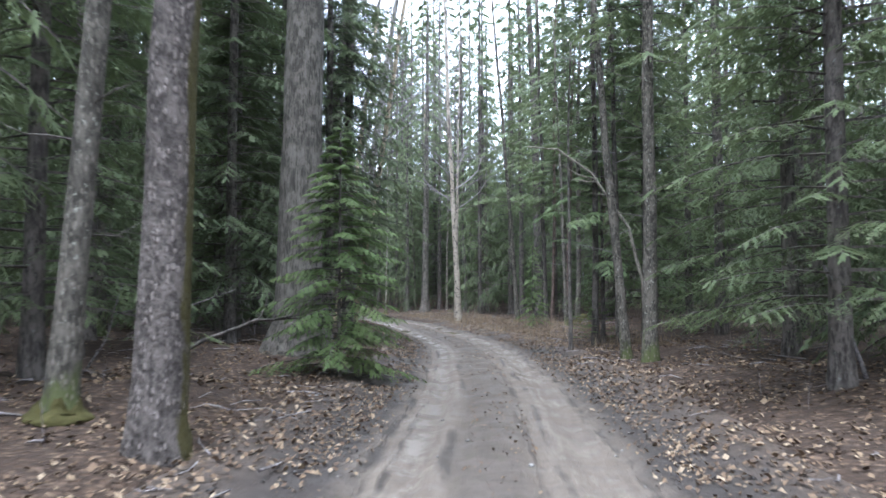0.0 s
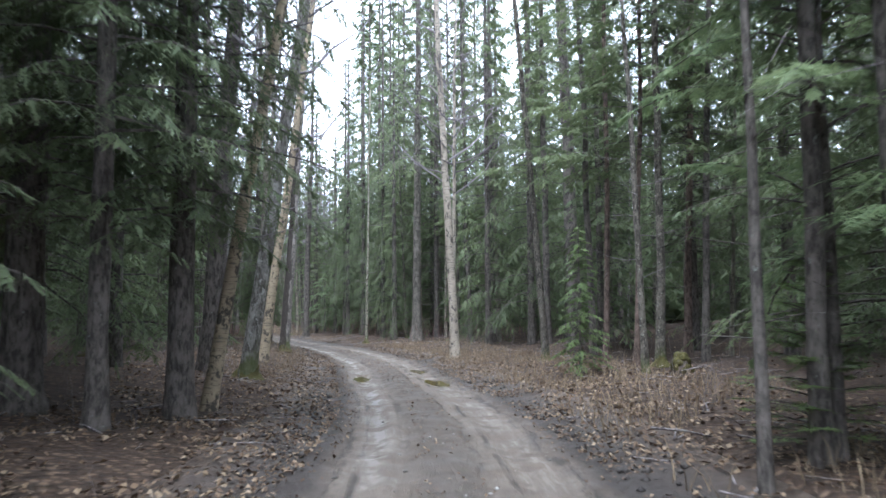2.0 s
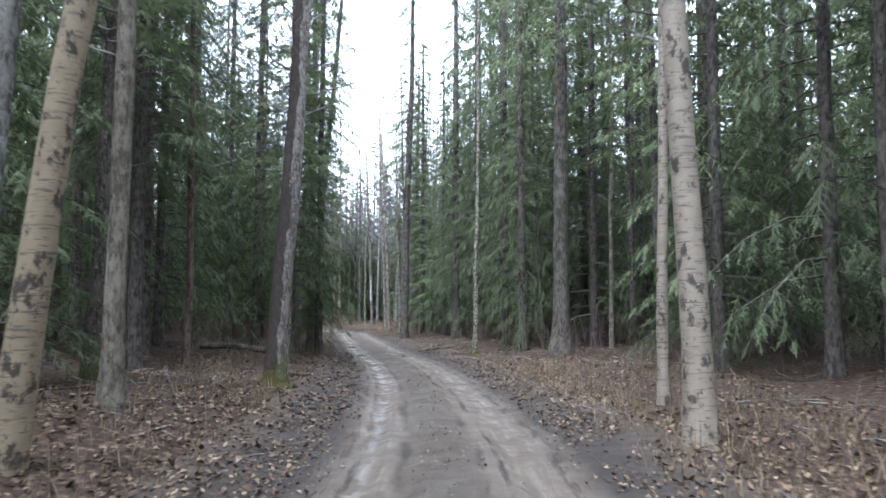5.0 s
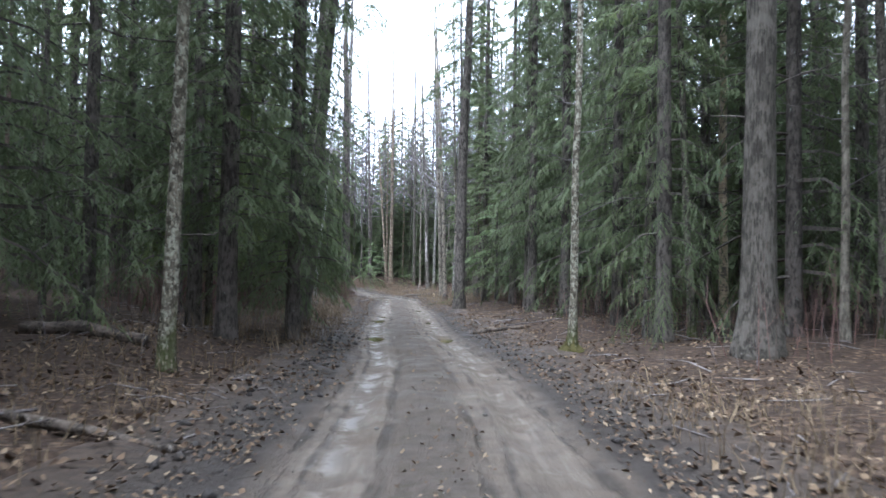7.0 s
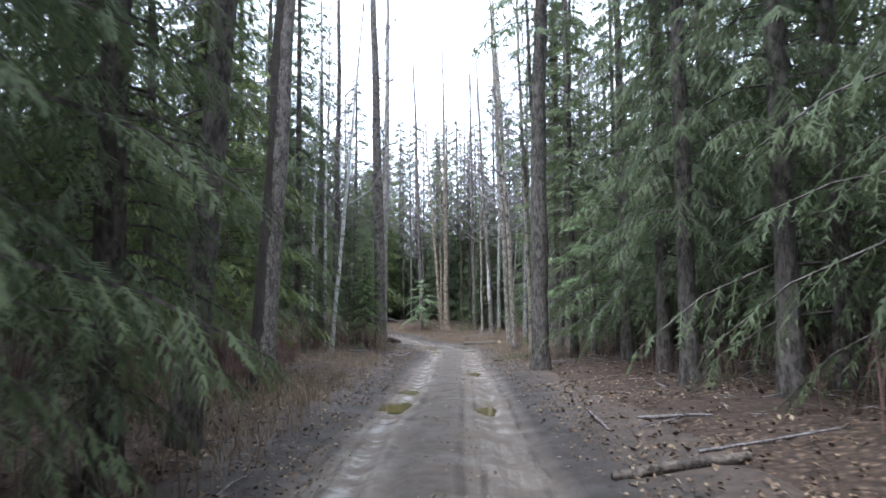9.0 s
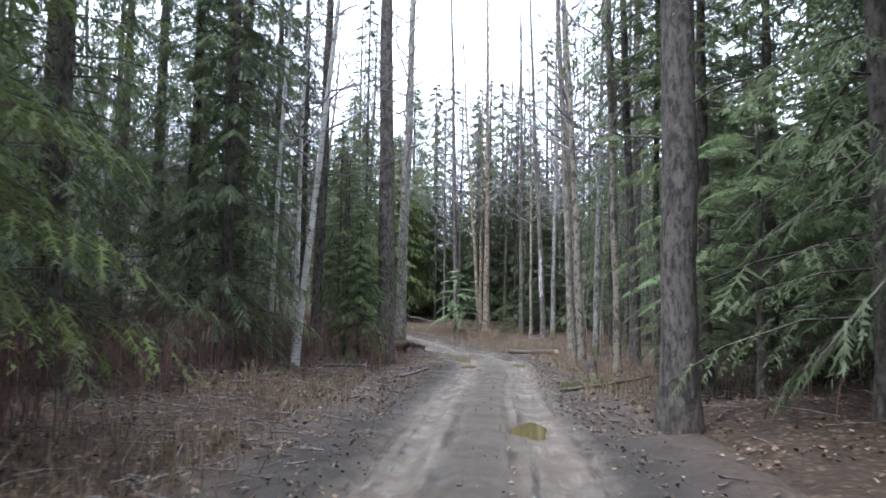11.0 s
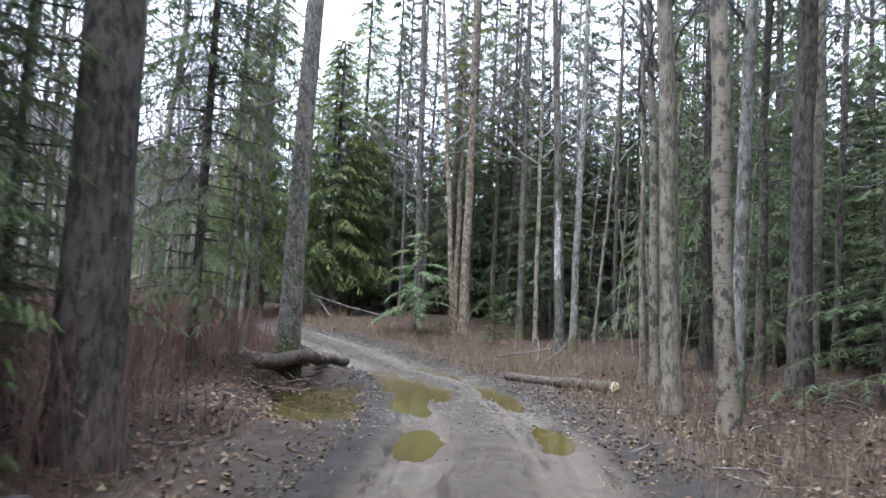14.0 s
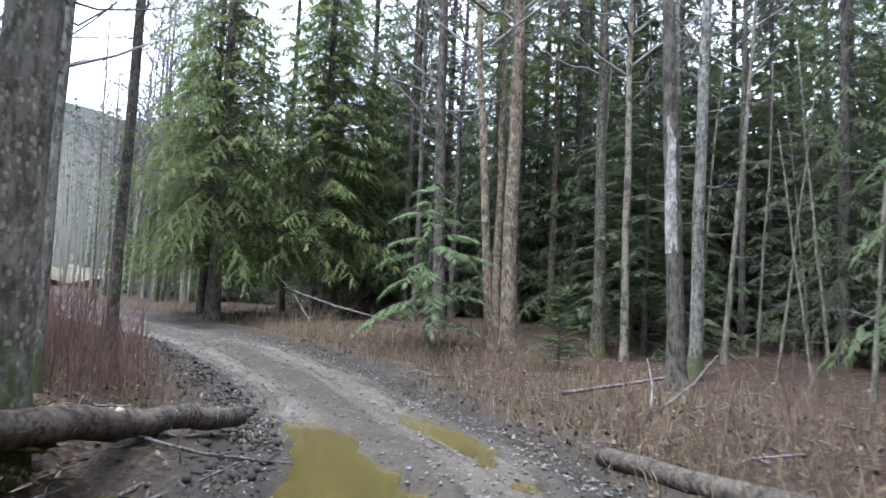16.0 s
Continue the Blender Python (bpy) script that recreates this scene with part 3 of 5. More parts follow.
    for n in range(limbs):
        q = np.linspace(0, 1, 4)
        pts = out[n] * (length[n] * q)[:, None]
        pts[:, 2] = z0[n] + length[n] * (ri[n] * q - dr[n] * q**2)
        tubes.append(tube(pts, 0.005 + 0.008 * length[n] * (1 - q), 3, caps=False))
    tv, tf = joined(tubes)
    faces = np.arange(len(v)).reshape(-1, 3).tolist()
    me = mesh_of(name, np.concatenate([v, tv]), faces + [[i + len(v) for i in f] for f in tf], mat)
    me.materials.append(wood)
    me.polygons.foreach_set("material_index", [0] * len(faces) + [1] * len(tf))
    return me


def bare_limbs(name, seed, tall, low, wide, limbs, wood, up=0.9, fine=5, thick=0.022, shape=0.6):
    """Shared mesh of a leafless crown: limbs, side branches and twigs."""
    rng = np.random.RandomState(seed)
    tubes = []
    for n in range(limbs):
        k = (n + rng.rand()) / limbs
        z0 = low + (tall - low) * k
        az = n * 2.4 + rng.normal(0, 0.4)
        size = wide * (1 - k) ** shape * rng.uniform(0.5, 1.15) + 0.3
        way = np.array([math.cos(az), math.sin(az), up * rng.uniform(0.3, 1.3)])
        q = np.linspace(0, 1, 5)
        pts = way * (size * q)[:, None] + np.cumsum(rng.normal(0, 0.045 * size, (5, 3)), 0)
        pts[:, 2] += z0 + 0.25 * size * q**2
        pts[0] = (0, 0, z0)
        tubes.append(tube(pts, thick * (0.35 + 0.4 * size) * (1 - 0.82 * q), 4, caps=False))
        for j in range(fine):
            b = rng.uniform(0.25, 1.0)
            root = np.array([np.interp(b, q, pts[:, i]) for i in range(3)])
            w2 = way + rng.normal(0, 0.65, 3)
            l2 = size * rng.uniform(0.2, 0.5) * (1.2 - 0.6 * b)
            p2 = root + w2 * (l2 * np.linspace(0, 1, 3))[:, None] + np.r_[np.zeros((1, 3)), rng.normal(0, 0.05, (2, 3))]
            tubes.append(tube(p2, [thick * 0.32, thick * 0.2, thick * 0.08], 3, caps=False))
            for _ in range(2):
                c = rng.uniform(0.3, 1.0)
                r3 = p2[0] * (1 - c) + p2[2] * c
                p3 = np.stack([r3, r3 + (w2 + rng.normal(0, 0.6, 3)) * l2 * 0.45])
                tubes.append(tube(p3, [thick * 0.16, thick * 0.05], 3, caps=False))
    v, f = joined(tubes)
    return mesh_of(name, v, f, wood)


DARK = BARK["dark"]


def crowned(name, built, *rest):
    return conifer_meshes(name, rest[0], built, *rest[1:]), built


# each crown with the height at which it is built
CROWN = {
    "fine_a": crowned("fine_a", 9, 15, 0.7, 2.3, 100, 20, 13, 0.34, 0.08, 0.105, 0.026, 0.50, SPRUCE, DARK, 0.3),
    "fine_b": crowned("fine_b", 9, 16, 0.9, 2.4, 90, 20, 13, 0.24, 0.10, 0.095, 0.025, 0.30, HEMLOCK, DARK, 0.3),
    "spruce_a": crowned("spruce_a", 15, 11, 0.7, 2.6, 120, 15, 8, 0.36, 0.10, 0.125, 0.032, 0.50, SPRUCE, DARK, 0.9),
    "spruce_b": crowned("spruce_b", 17, 12, 1.2, 2.4, 125, 14, 8, 0.44, 0.08, 0.125, 0.032, 0.56, SPRUCE, DARK, 0.9),
    "hemlock_a": crowned("hemlock_a", 13, 13, 1.2, 2.9, 115, 16, 8, 0.26, 0.10, 0.125, 0.032, 0.30, HEMLOCK, DARK, 0.75),
    "mid_a": crowned("mid_a", 15, 21, 0.6, 2.5, 112, 12, 6, 0.36, 0.08, 0.17, 0.056, 0.50, SPRUCE, DARK, 0.72),
    "mid_b": crowned("mid_b", 18, 22, 1.2, 2.5, 112, 12, 6, 0.40, 0.08, 0.17, 0.056, 0.50, HEMLOCK, DARK, 0.72),
    "mid_c": crowned("mid_c", 12, 23, 0.5, 2.1, 90, 12, 6, 0.30, 0.10, 0.165, 0.056, 0.44, SPRUCE, DARK, 0.9),
    "high_a": crowned("high_a", 22, 41, 8.5, 2.2, 64, 12, 5, 0.36, 0.06, 0.19, 0.062, 0.46, SPRUCE, DARK),
    "high_b": crowned("high_b", 20, 42, 6.0, 1.9, 62, 12, 5, 0.30, 0.06, 0.19, 0.062, 0.40, HEMLOCK, DARK),
    "cedar_a": crowned("cedar_a", 14, 51, 2.0, 3.2, 250, 17, 12, 0.50, 0.25, 0.115, 0.036, 0.62, CEDAR, DARK, 0.60, 0.46),
    "cedar_b": crowned("cedar_b", 16, 52, 2.0, 3.0, 250, 17, 12, 0.50, 0.25, 0.115, 0.036, 0.66, CEDAR, DARK, 0.62, 0.46),
    "cedar_high": crowned("cedar_high", 20, 53, 8.0, 2.6, 80, 12, 3, 0.5, 0.2, 0.24, 0.06, 0.6, HEMLOCK, DARK),
    "pine_top": crowned("pine_top", 15, 54, 6.5, 1.7, 60, 12, 6, 0.15, 0.30, 0.17, 0.045, 0.15, CEDAR, DARK, 0.55),
    "young_spruce": crowned("young_spruce", 4.3, 61, 0.2, 1.75, 110, 24, 18, 0.24, 0.10, 0.075, 0.016, 0.40, SPRUCE_LIGHT, DARK, 0.72, 0.38, 48),
    "young_cedar": crowned("young_cedar", 4.1, 62, 0.7, 1.9, 30, 24, 10, 0.58, 0.30, 0.115, 0.024, 0.45, CEDAR_PALE, DARK, 0.65, 0.26, 66),
    "arching_cedar": crowned("arching_cedar", 4.6, 64, 1.7, 2.0, 17, 26, 13, 0.62, 0.55, 0.13, 0.022, 0.30, CEDAR_PALE, DARK, 0.30, 0.30, 62),
    "small_spruce": crowned("small_spruce", 3.3, 66, 0.2, 0.82, 70, 16, 12, 0.34, 0.12, 0.06, 0.013, 0.36, SPRUCE_LIGHT, DARK, 0.7, 0.38),
    "sapling": crowned("sapling", 1.7, 63, 0.12, 0.62, 55, 12, 6, 0.10, 0.22, 0.07, 0.016, 0.10, SPRUCE_LIGHT, DARK, 0.8, 0.36),
}
BOUGHS = {
    "bare_a": (bare_limbs("bare_a", 71, 20, 7.0, 3.0, 42, TWIG, 0.7, 9, 0.030), 20),
    "bare_b": (bare_limbs("bare_b", 72, 18, 6.0, 2.1, 42, TWIG, 0.55, 8, 0.028), 18),
    "fan": (bare_limbs("fan", 76, 22, 5.0, 1.9, 80, TWIG, 0.28, 6, 0.021, 0.4), 22),
    "bare_c": (bare_limbs("bare_c", 73, 11, 2.2, 2.6, 22, TWIG, 1.2), 11),
    "stubs_a": (bare_limbs("stubs_a", 74, 16, 1.5, 0.8, 26, DARK, 0.0, 1, 0.016, 0.2), 16),
    "stubs_b": (bare_limbs("stubs_b", 75, 17, 2.4, 1.3, 24, TWIG, 0.05, 3, 0.014, 0.2), 17),
}
STYLE = {
    "dark": ("spruce_tree", "tall spruce with a dark furrowed trunk", "spruce"),
    "lichen": ("fir_tree", "slim forest tree with lichen-flecked grey bark", "tree"),
    "scaly": ("spruce_tree", "thick spruce with scaly grey-brown bark by the track", "spruce"),
    "cedar": ("cedar_tree", "old cedar with a broad stringy grey trunk", "cedar"),
    "crusted": ("birch_tree", "slim leafless tree with pale lichen crusts on tan bark", "tree"),
    "mossy": ("poplar_tree", "leafless tree with moss and lichen on its trunk", "tree"),
    "orange": ("pine_tree", "tall pine with a ruddy flaking trunk", "pine"),
    "red": ("pine_tree", "slim straight conifer with red-brown bark", "pine"),
    "pale": ("aspen_tree", "leafless aspen with smooth pale grey bark", "aspen"),
    "blotchy": ("aspen_tree", "leafless aspen with dark blotches on grey bark", "aspen"),
    "birch": ("birch_tree", "leafless birch with peeling white bark", "birch"),
    "tan_birch": ("birch_tree", "leafless birch with tan bark and dark marks", "birch"),
    "ochre_birch": ("birch_tree", "leaning leafless birch with ochre bark and dark marks", "birch"),
    "old_poplar": ("poplar_tree", "stout old poplar, mossy below, with scaly grey bark", "poplar"),
    "twotone": ("poplar_tree", "large leafless poplar with grey ridged bark", "poplar"),
}
TREE_SPOTS = []


def trunk_mesh(h, r, lx, ly, kind, seed, sides=12, wander=0.25):
    rng = np.random.RandomState(seed)
    n = max(9, int(h / 1.1))
    z = np.r_[-0.35, -0.05, 0.12, 0.3, 0.6, np.linspace(1.1, h, n)]
    drift = np.cumsum(rng.normal(0, wander * 0.16, (len(z), 2)), 0) * np.clip(z / 3, 0, 1)[:, None]
    drift -= drift[np.argmin(np.abs(z - 3.0))] * np.clip(z / 3, 0, 1)[:, None]
    path = np.stack([lx * z + drift[:, 0] * 0.5, ly * z + drift[:, 1] * 0.5, z], 1)
    flare = 0.75 if kind == "cedar" else 0.38
    rad = r * (1.06 - 0.72 * np.clip(z / h, 0, 1) ** 1.1) * (1 + flare * np.exp(-np.clip(z, 0, 9) / 0.45))
    v, f = tube(path, rad, sides, rng, 0.035)
    return mesh_of("trunk", v, f, BARK[kind], True), path


def tree(kind, x, y, r, lx=0.0, ly=0.0, h=20.0, crown=(), mossy_foot=False, seed=None, group=""):
    """One standing tree: trunk, limbs and needles; it leans by lx, ly metres in each metre of height."""
    seed = seed if seed is not None else int(abs(x * 131 + y * 17) * 10) % 99991
    name, label, category = STYLE[kind]
    z = floor_z(x, y)
    top = new(name)
    top.location = (x, y, z)
    tagged(top, label, category, group)
    TREE_SPOTS.append((x, y))
    me, path = trunk_mesh(h, r, lx, ly, kind, seed, 7 if group else (14 if r > 0.12 else 9))
    part("trunk", me, top)
    rng = random.Random(seed)
    shear = Matrix(((1, 0, lx, 0), (0, 1, ly, 0), (0, 0, 1, 0), (0, 0, 0, 1)))
    for c in [crown] if isinstance(crown, str) else crown:
        turn = Matrix.Rotation(rng.uniform(0, 6.28), 4, "Z")
        if c in CROWN:
            data, built = CROWN[c]
            part("crown", data, top).matrix_basis = shear @ turn @ Matrix.Diagonal((1, 1, h / built, 1))
        else:
            data, built = BOUGHS[c]
            k = h / built
            part("bare_crown" if c.startswith("bare") else "dead_wood", data, top).matrix_basis = shear @ turn @ Matrix.Diagonal((0.5 + 0.5 * k, 0.5 + 0.5 * k, k, 1))
    if mossy_foot:
        foot = np.random.RandomState(seed)
        zz = np.array([-0.1, 0.03, 0.1, 0.2, 0.31, 0.4])
        pts = np.stack([lx * zz, ly * zz, zz], 1)
        rad = r * (1.06 * (1 + 0.38 * np.exp(-np.clip(zz, 0, 9) / 0.45))) + np.array([0.18, 0.12, 0.06, 0.025, 0.005, -0.03])
        v, f = tube(pts, rad, 16, foot, 0.10)
        v[:, 2] *= 0.15 + 0.8 * value_noise(np.arctan2(v[:, 1], v[:, 0]) * 1.6 + 9, v[:, 2] * 0 + seed % 50, 2)
        part("moss", mesh_of("moss", v, f, MOSS, True), top, "cushion of green moss round the foot")
    return top


def crown_only(c, x, y, scale=1.0, turn=0.0, r=None, kind="dark", sx=None, group="", tall=None):
    """A conifer clothed in needles down to the ground."""
    data, built = CROWN[c]
    z = floor_z(x, y)
    big = built * scale > 5
    name, label, category = ("cedar_tree", "green cedar with drooping feathery sprays", "cedar") if c.startswith("cedar") else (
        ("young_cedar", "young pale green cedar with arching sprays beside the track", "cedar") if c in ("young_cedar", "arching_cedar") else (
        ("young_spruce", "small bright green spruce growing beside the track", "spruce") if not big else (
        ("spruce_tree", "dense dark green spruce clothed down to the ground", "spruce") if c in ("spruce_a", "spruce_b", "mid_a", "mid_c", "fine_a") else
        ("hemlock_tree", "hemlock with flat layered green sprays", "hemlock"))))
    top = new(name)
    top.location = (x, y, z)
    tagged(top, label, category, group)
    TREE_SPOTS.append((x, y))
    m = Matrix.Rotation(turn, 4, "Z") @ Matrix.Diagonal((sx or scale, sx or scale, scale, 1))
    h = tall or built * scale
    me, path = trunk_mesh(h * 0.98, r or min(0.0085 * h, 0.15), 0, 0, kind, int(abs(x * 77 + y * 13) * 10) % 9973, 6 if group else 9, 0.05)
    part("trunk", me, top)
    part("crown", data, top).matrix_basis = m
    return top


def near_conifer(c, x, y, h=16.0, turn=0.0, sx=1.0, r=0.13, lift=0.0):
    """A conifer close to the track: fine sprays low down, a plain crown above."""
    top = crown_only(c, x, y, 1.0, turn, r, sx=sx, tall=h)
    for child in top.children:
        if child.name.startswith("crown"):
            child.location.z += lift
    data, built = CROWN["high_a" if c == "fine_a" else "high_b"]
    part("crown", data, top).matrix_basis = Matrix.Rotation(turn + 1, 4, "Z") @ Matrix.Diagonal((sx, sx, h / built, 1))
    return top


# ---- trees that line the track, from its start to the bend ----
tree("lichen", -3.55, 9.17, 0.136, 0.069, 0.0, 18, ("stubs_a", "high_a"), True)
tree("lichen", -8.14, 20.35, 0.19, 0.07, 0.0, 22, ("stubs_a", "high_b"))
tree("scaly", -2.25, 8.25, 0.215, 0.022, 0.0, 24, ("high_a",))
tree("cedar", -2.71, 17.2, 0.42, 0.023, 0.0, 26, ("cedar_high",))
tree("lichen", 4.19, 18.6, 0.10, -0.084, 0.0, 14, ("stubs_b",))
tree("lichen", 4.40, 17.4, 0.135, 0.013, 0.0, 19, ("stubs_a", "high_b"))
tree("dark", 5.07, 20.0, 0.126, -0.003, 0.0, 20, ("stubs_a", "high_a"))
tree("dark", 3.45, 21.6, 0.05, 0.0, 0.0, 8, ("stubs_a",))
tree("dark", 4.2, 22.3, 0.085, 0.01, 0.0, 15, ("stubs_a", "high_a"))
tree("dark", 4.75, 21.9, 0.075, -0.01, 0.0, 14, ("stubs_a", "high_b"))
tree("pale", 7.92, 35.5, 0.052, 0.05, 0.0, 14, ("stubs_b",))
tree("lichen", 3.79, 40.2, 0.105, -0.069, -0.008, 19, ("stubs_a", "high_b"), True)
tree("dark", 5.57, 45.8, 0.25, -0.029, 0.0, 25, ("stubs_a", "high_a"))
tree("dark", 4.85, 49.0, 0.144, -0.006, 0.0, 21, ("stubs_a", "high_b"))
tree("dark", 4.90, 38.0, 0.098, -0.023, 0.0, 18, ("stubs_a", "high_b"))
tree("red", 5.01, 36.7, 0.079, 0.026, 0.0, 17, ("stubs_a", "high_b"))
tree("lichen", 4.88, 31.7, 0.07, -0.033, 0.0, 12, ("stubs_b",))
tree("red", 5.21, 34.0, 0.066, 0.032, 0.0, 16, ("stubs_a", "high_b"))
tree("lichen", 5.51, 33.0, 0.095, 0.022, 0.0, 17, ("stubs_a", "high_a"), True)
tree("red", 6.97, 36.0, 0.097, 0.04, 0.0, 18, ("stubs_a", "high_b"))
tree("dark", 6.78, 33.9, 0.084, 0.034, 0.0, 17, ("stubs_a", "high_b"))
tree("tan_birch", 0.96, 43.3, 0.15, -0.042, 0.0, 19, ("bare_b",))
tree("tan_birch", 0.86, 47.0, 0.084, 0.017, 0.0, 17, ("bare_b",))
tree("pale", 3.16, 56.0, 0.11, -0.016, 0.0, 18, ("stubs_b", "high_b"))
tree("mossy", -9.2, 37.85, 0.25, 0.04, 0.0, 22, ("bare_a",), True)
tree("ochre_birch", -2.87, 27.8, 0.107, 0.157, 0.008, 16, ("stubs_b", "bare_b"))
tree("dark", -4.6, 33.35, 0.22, 0.06, 0.0, 22, ("stubs_a", "high_a"))
tree("mossy", -3.55, 32.7, 0.158, 0.135, 0.007, 18, ("bare_a",), True)
tree("ochre_birch", -5.03, 40.2, 0.14, 0.125, 0.007, 19, ("bare_b",))
tree("pale", -5.7, 42.7, 0.119, 0.01, 0.0, 18, ("fan",))
tree("mossy", -6.96, 42.0, 0.146, 0.047, 0.005, 19, ("bare_b",), True)
tree("lichen", -12.6, 51.7, 0.124, -0.01, 0.0, 20, ("stubs_a", "high_b"))
tree("lichen", -8.18, 45.9, 0.119, 0.037, 0.0, 18, ("stubs_b", "high_b"))

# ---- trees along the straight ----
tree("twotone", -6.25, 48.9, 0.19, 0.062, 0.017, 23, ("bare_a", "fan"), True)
tree("crusted", -8.64, 55.4, 0.094, 0.022, 0.006, 17, ("stubs_a", "high_b"))
tree("cedar", -1.22, 59.5, 0.235, 0.008, 0.0, 23, ("cedar_high", "stubs_a"))
tree("lichen", -2.04, 64.0, 0.078, -0.042, -0.01, 17, ("stubs_a", "high_b"))
tree("pale", 0.37, 61.5, 0.072, 0.005, 0.0, 16, ("stubs_b",))
tree("lichen", 1.09, 62.0, 0.098, -0.004, 0.0, 18, ("stubs_a", "high_a"))
tree("dark", 1.74, 57.6, 0.127, -0.026, 0.0, 20, ("stubs_a", "high_b"))
tree("crusted", -4.23, 61.5, 0.075, 0.01, 0.003, 15, ("stubs_b",), True)
tree("ochre_birch", -1.27, 66.06, 0.10, -0.01, 0.0, 18, ("stubs_b", "high_b"))
tree("pale", -0.13, 68.41, 0.11, 0.0, 0.0, 18, ("stubs_b", "high_b"))
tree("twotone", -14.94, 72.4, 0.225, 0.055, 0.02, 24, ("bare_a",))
tree("dark", -11.95, 66.3, 0.15, 0.075, 0.03, 20, ("stubs_a", "high_a"))
tree("dark", -18.65, 74.8, 0.127, 0.033, 0.013, 20, ("stubs_a", "high_b"))
tree("dark", -11.4, 81.0, 0.23, 0.014, 0.007, 25, ("stubs_a", "high_a"))
tree("birch", -20.83, 86.3, 0.083, 0.083, 0.037, 15, ("bare_b",))
tree("birch", -22.42, 87.5, 0.068, 0.021, 0.009, 15, ("bare_b",))
tree("birch", -22.39, 88.6, 0.071, 0.006, 0.002, 15, ("bare_b",))
tree("dark", -22.91, 90.5, 0.15, 0.011, 0.005, 20, ("fan",))
tree("dark", -21.4, 92.05, 0.25, -0.01, -0.004, 23, ("fan",))
tree("blotchy", -14.12, 90.95, 0.098, -0.02, -0.009, 18, ("bare_b",))
tree("dark", -13.75, 91.5, 0.117, -0.027, -0.012, 20, ("stubs_a", "high_a"))
tree("lichen", -13.3, 92.1, 0.094, 0.004, 0.002, 18, ("stubs_b", "high_b"))
tree("dark", -12.9, 90.9, 0.109, 0.044, 0.019, 19, ("stubs_a", "high_b"))
tree("dark", -12.24, 90.1, 0.2, -0.003, -0.001, 21, ("stubs_a", "high_a"))

# ---- trees round the bend ----
tree("old_poplar", -25.75, 101.85, 0.225, 0.014, 0.006, 22, ("bare_a",), True)
tree("pale", -17.67, 100.45, 0.15, -0.039, -0.017, 20, ("bare_b",))
tree("blotchy", -16.75, 98.1, 0.126, -0.046, -0.02, 20, ("bare_b",))
tree("mossy", -16.72, 100.1, 0.106, 0.017, 0.007, 18, ("bare_b",))
tree("dark", -15.73, 102.8, 0.195, 0.008, 0.003, 23, ("stubs_a", "high_a"))
tree("pale", -15.25, 108.2, 0.165, 0.021, 0.009, 20, ("bare_b",))
tree("blotchy", -18.3, 103.5, 0.094, -0.03, -0.012, 17, ("bare_b",))
tree("pale", -18.64, 104.35, 0.065, -0.028, -0.012, 15, ("bare_b",))
tree("dark", -29.45, 117.4, 0.156, -0.031, -0.013, 22, ("fan",))
tree("orange", -27.03, 115.1, 0.099, -0.062, -0.026, 19, ("stubs_a", "bare_b"))
tree("orange", -26.96, 116.1, 0.174, -0.008, -0.003, 22, ("stubs_a", "bare_b"))
tree("lichen", -24.78, 116.3, 0.131, -0.007, -0.003, 20, ("bare_b",))
tree("blotchy", -24.12, 116.1, 0.083, -0.011, -0.005, 18, ("bare_b",))
tree("cedar", -22.5, 113.1, 0.15, -0.03, -0.012, 20, ("stubs_a",), seed=77)
tree("mossy", -22.36, 114.5, 0.122, 0.006, 0.003, 20, ("stubs_b",))
tree("pale", -22.02, 116.5, 0.059, 0.071, 0.029, 12, ("stubs_b",))
tree("lichen", -30.2, 105.7, 0.09, 0.0, 0.0, 17, ("stubs_b",))
tree("lichen", -30.4, 107.2, 0.095, 0.01, 0.0, 17, ("stubs_b", "bare_b"))

for x, y, r, lx, h in ((-22.9, 119.0, 0.040, 0.06, 8.0), (-20.3, 119.6, 0.034, -0.09, 7.0), (-19.3, 112.8, 0.045, 0.05, 8.5), (-20.9, 115.6, 0.030, 0.12, 6.0), (-17.9, 114.2, 0.036, -0.05, 7.5), (-25.7, 119.2, 0.035, 0.04, 8.0), (-21.4, 117.6, 0.030, 0.05, 7.0), (-19.9, 116.6, 0.034, -0.10, 7.5), (-18.6, 113.6, 0.028, 0.09, 6.5), (-18.9, 115.4, 0.032, 0.02, 8.0), (-16.9, 111.6, 0.036, 0.07, 8.0), (-16.0, 109.4, 0.030, -0.06, 7.0), (-20.2, 113.9, 0.026, -0.13, 5.0)):
    tree("pale", x, y, r, lx, 0.0, h, ("stubs_b",))

tree("orange", -28.5, 119.2, 0.12, 0.0, 0.0, 15.5, ("pine_top",))
tree("orange", -27.6, 121.5, 0.11, 0.0, 0.0, 14.5, ("pine_top",))

# slim leafless trees that stand up against the sky beyond the bend
for k, (x, y, r) in enumerate(((-31.2, 122.0, 0.10), (-26.9, 121.4, 0.09), (-23.8, 121.8, 0.10), (-22.0, 120.6, 0.09), (-16.4, 104.6, 0.10), (-17.8, 118.0, 0.10), (-14.2, 103.6, 0.12), (-14.5, 110.6, 0.11), (-12.6, 96.6, 0.09), (-31.0, 118.9, 0.08), (-29.3, 127.0, 0.10), (-26.0, 128.0, 0.10), (-20.0, 123.4, 0.09), (-13.4, 106.6, 0.10))):
    tree(("dark", "lichen", "mossy")[k % 3], x, y, r, 0.02 * math.sin(k * 2.1), 0.02 * math.cos(k * 1.3), 17 + 3.5 * math.sin(k * 1.7) ** 2, (("bare_a", "fan", "bare_b")[k % 3],))

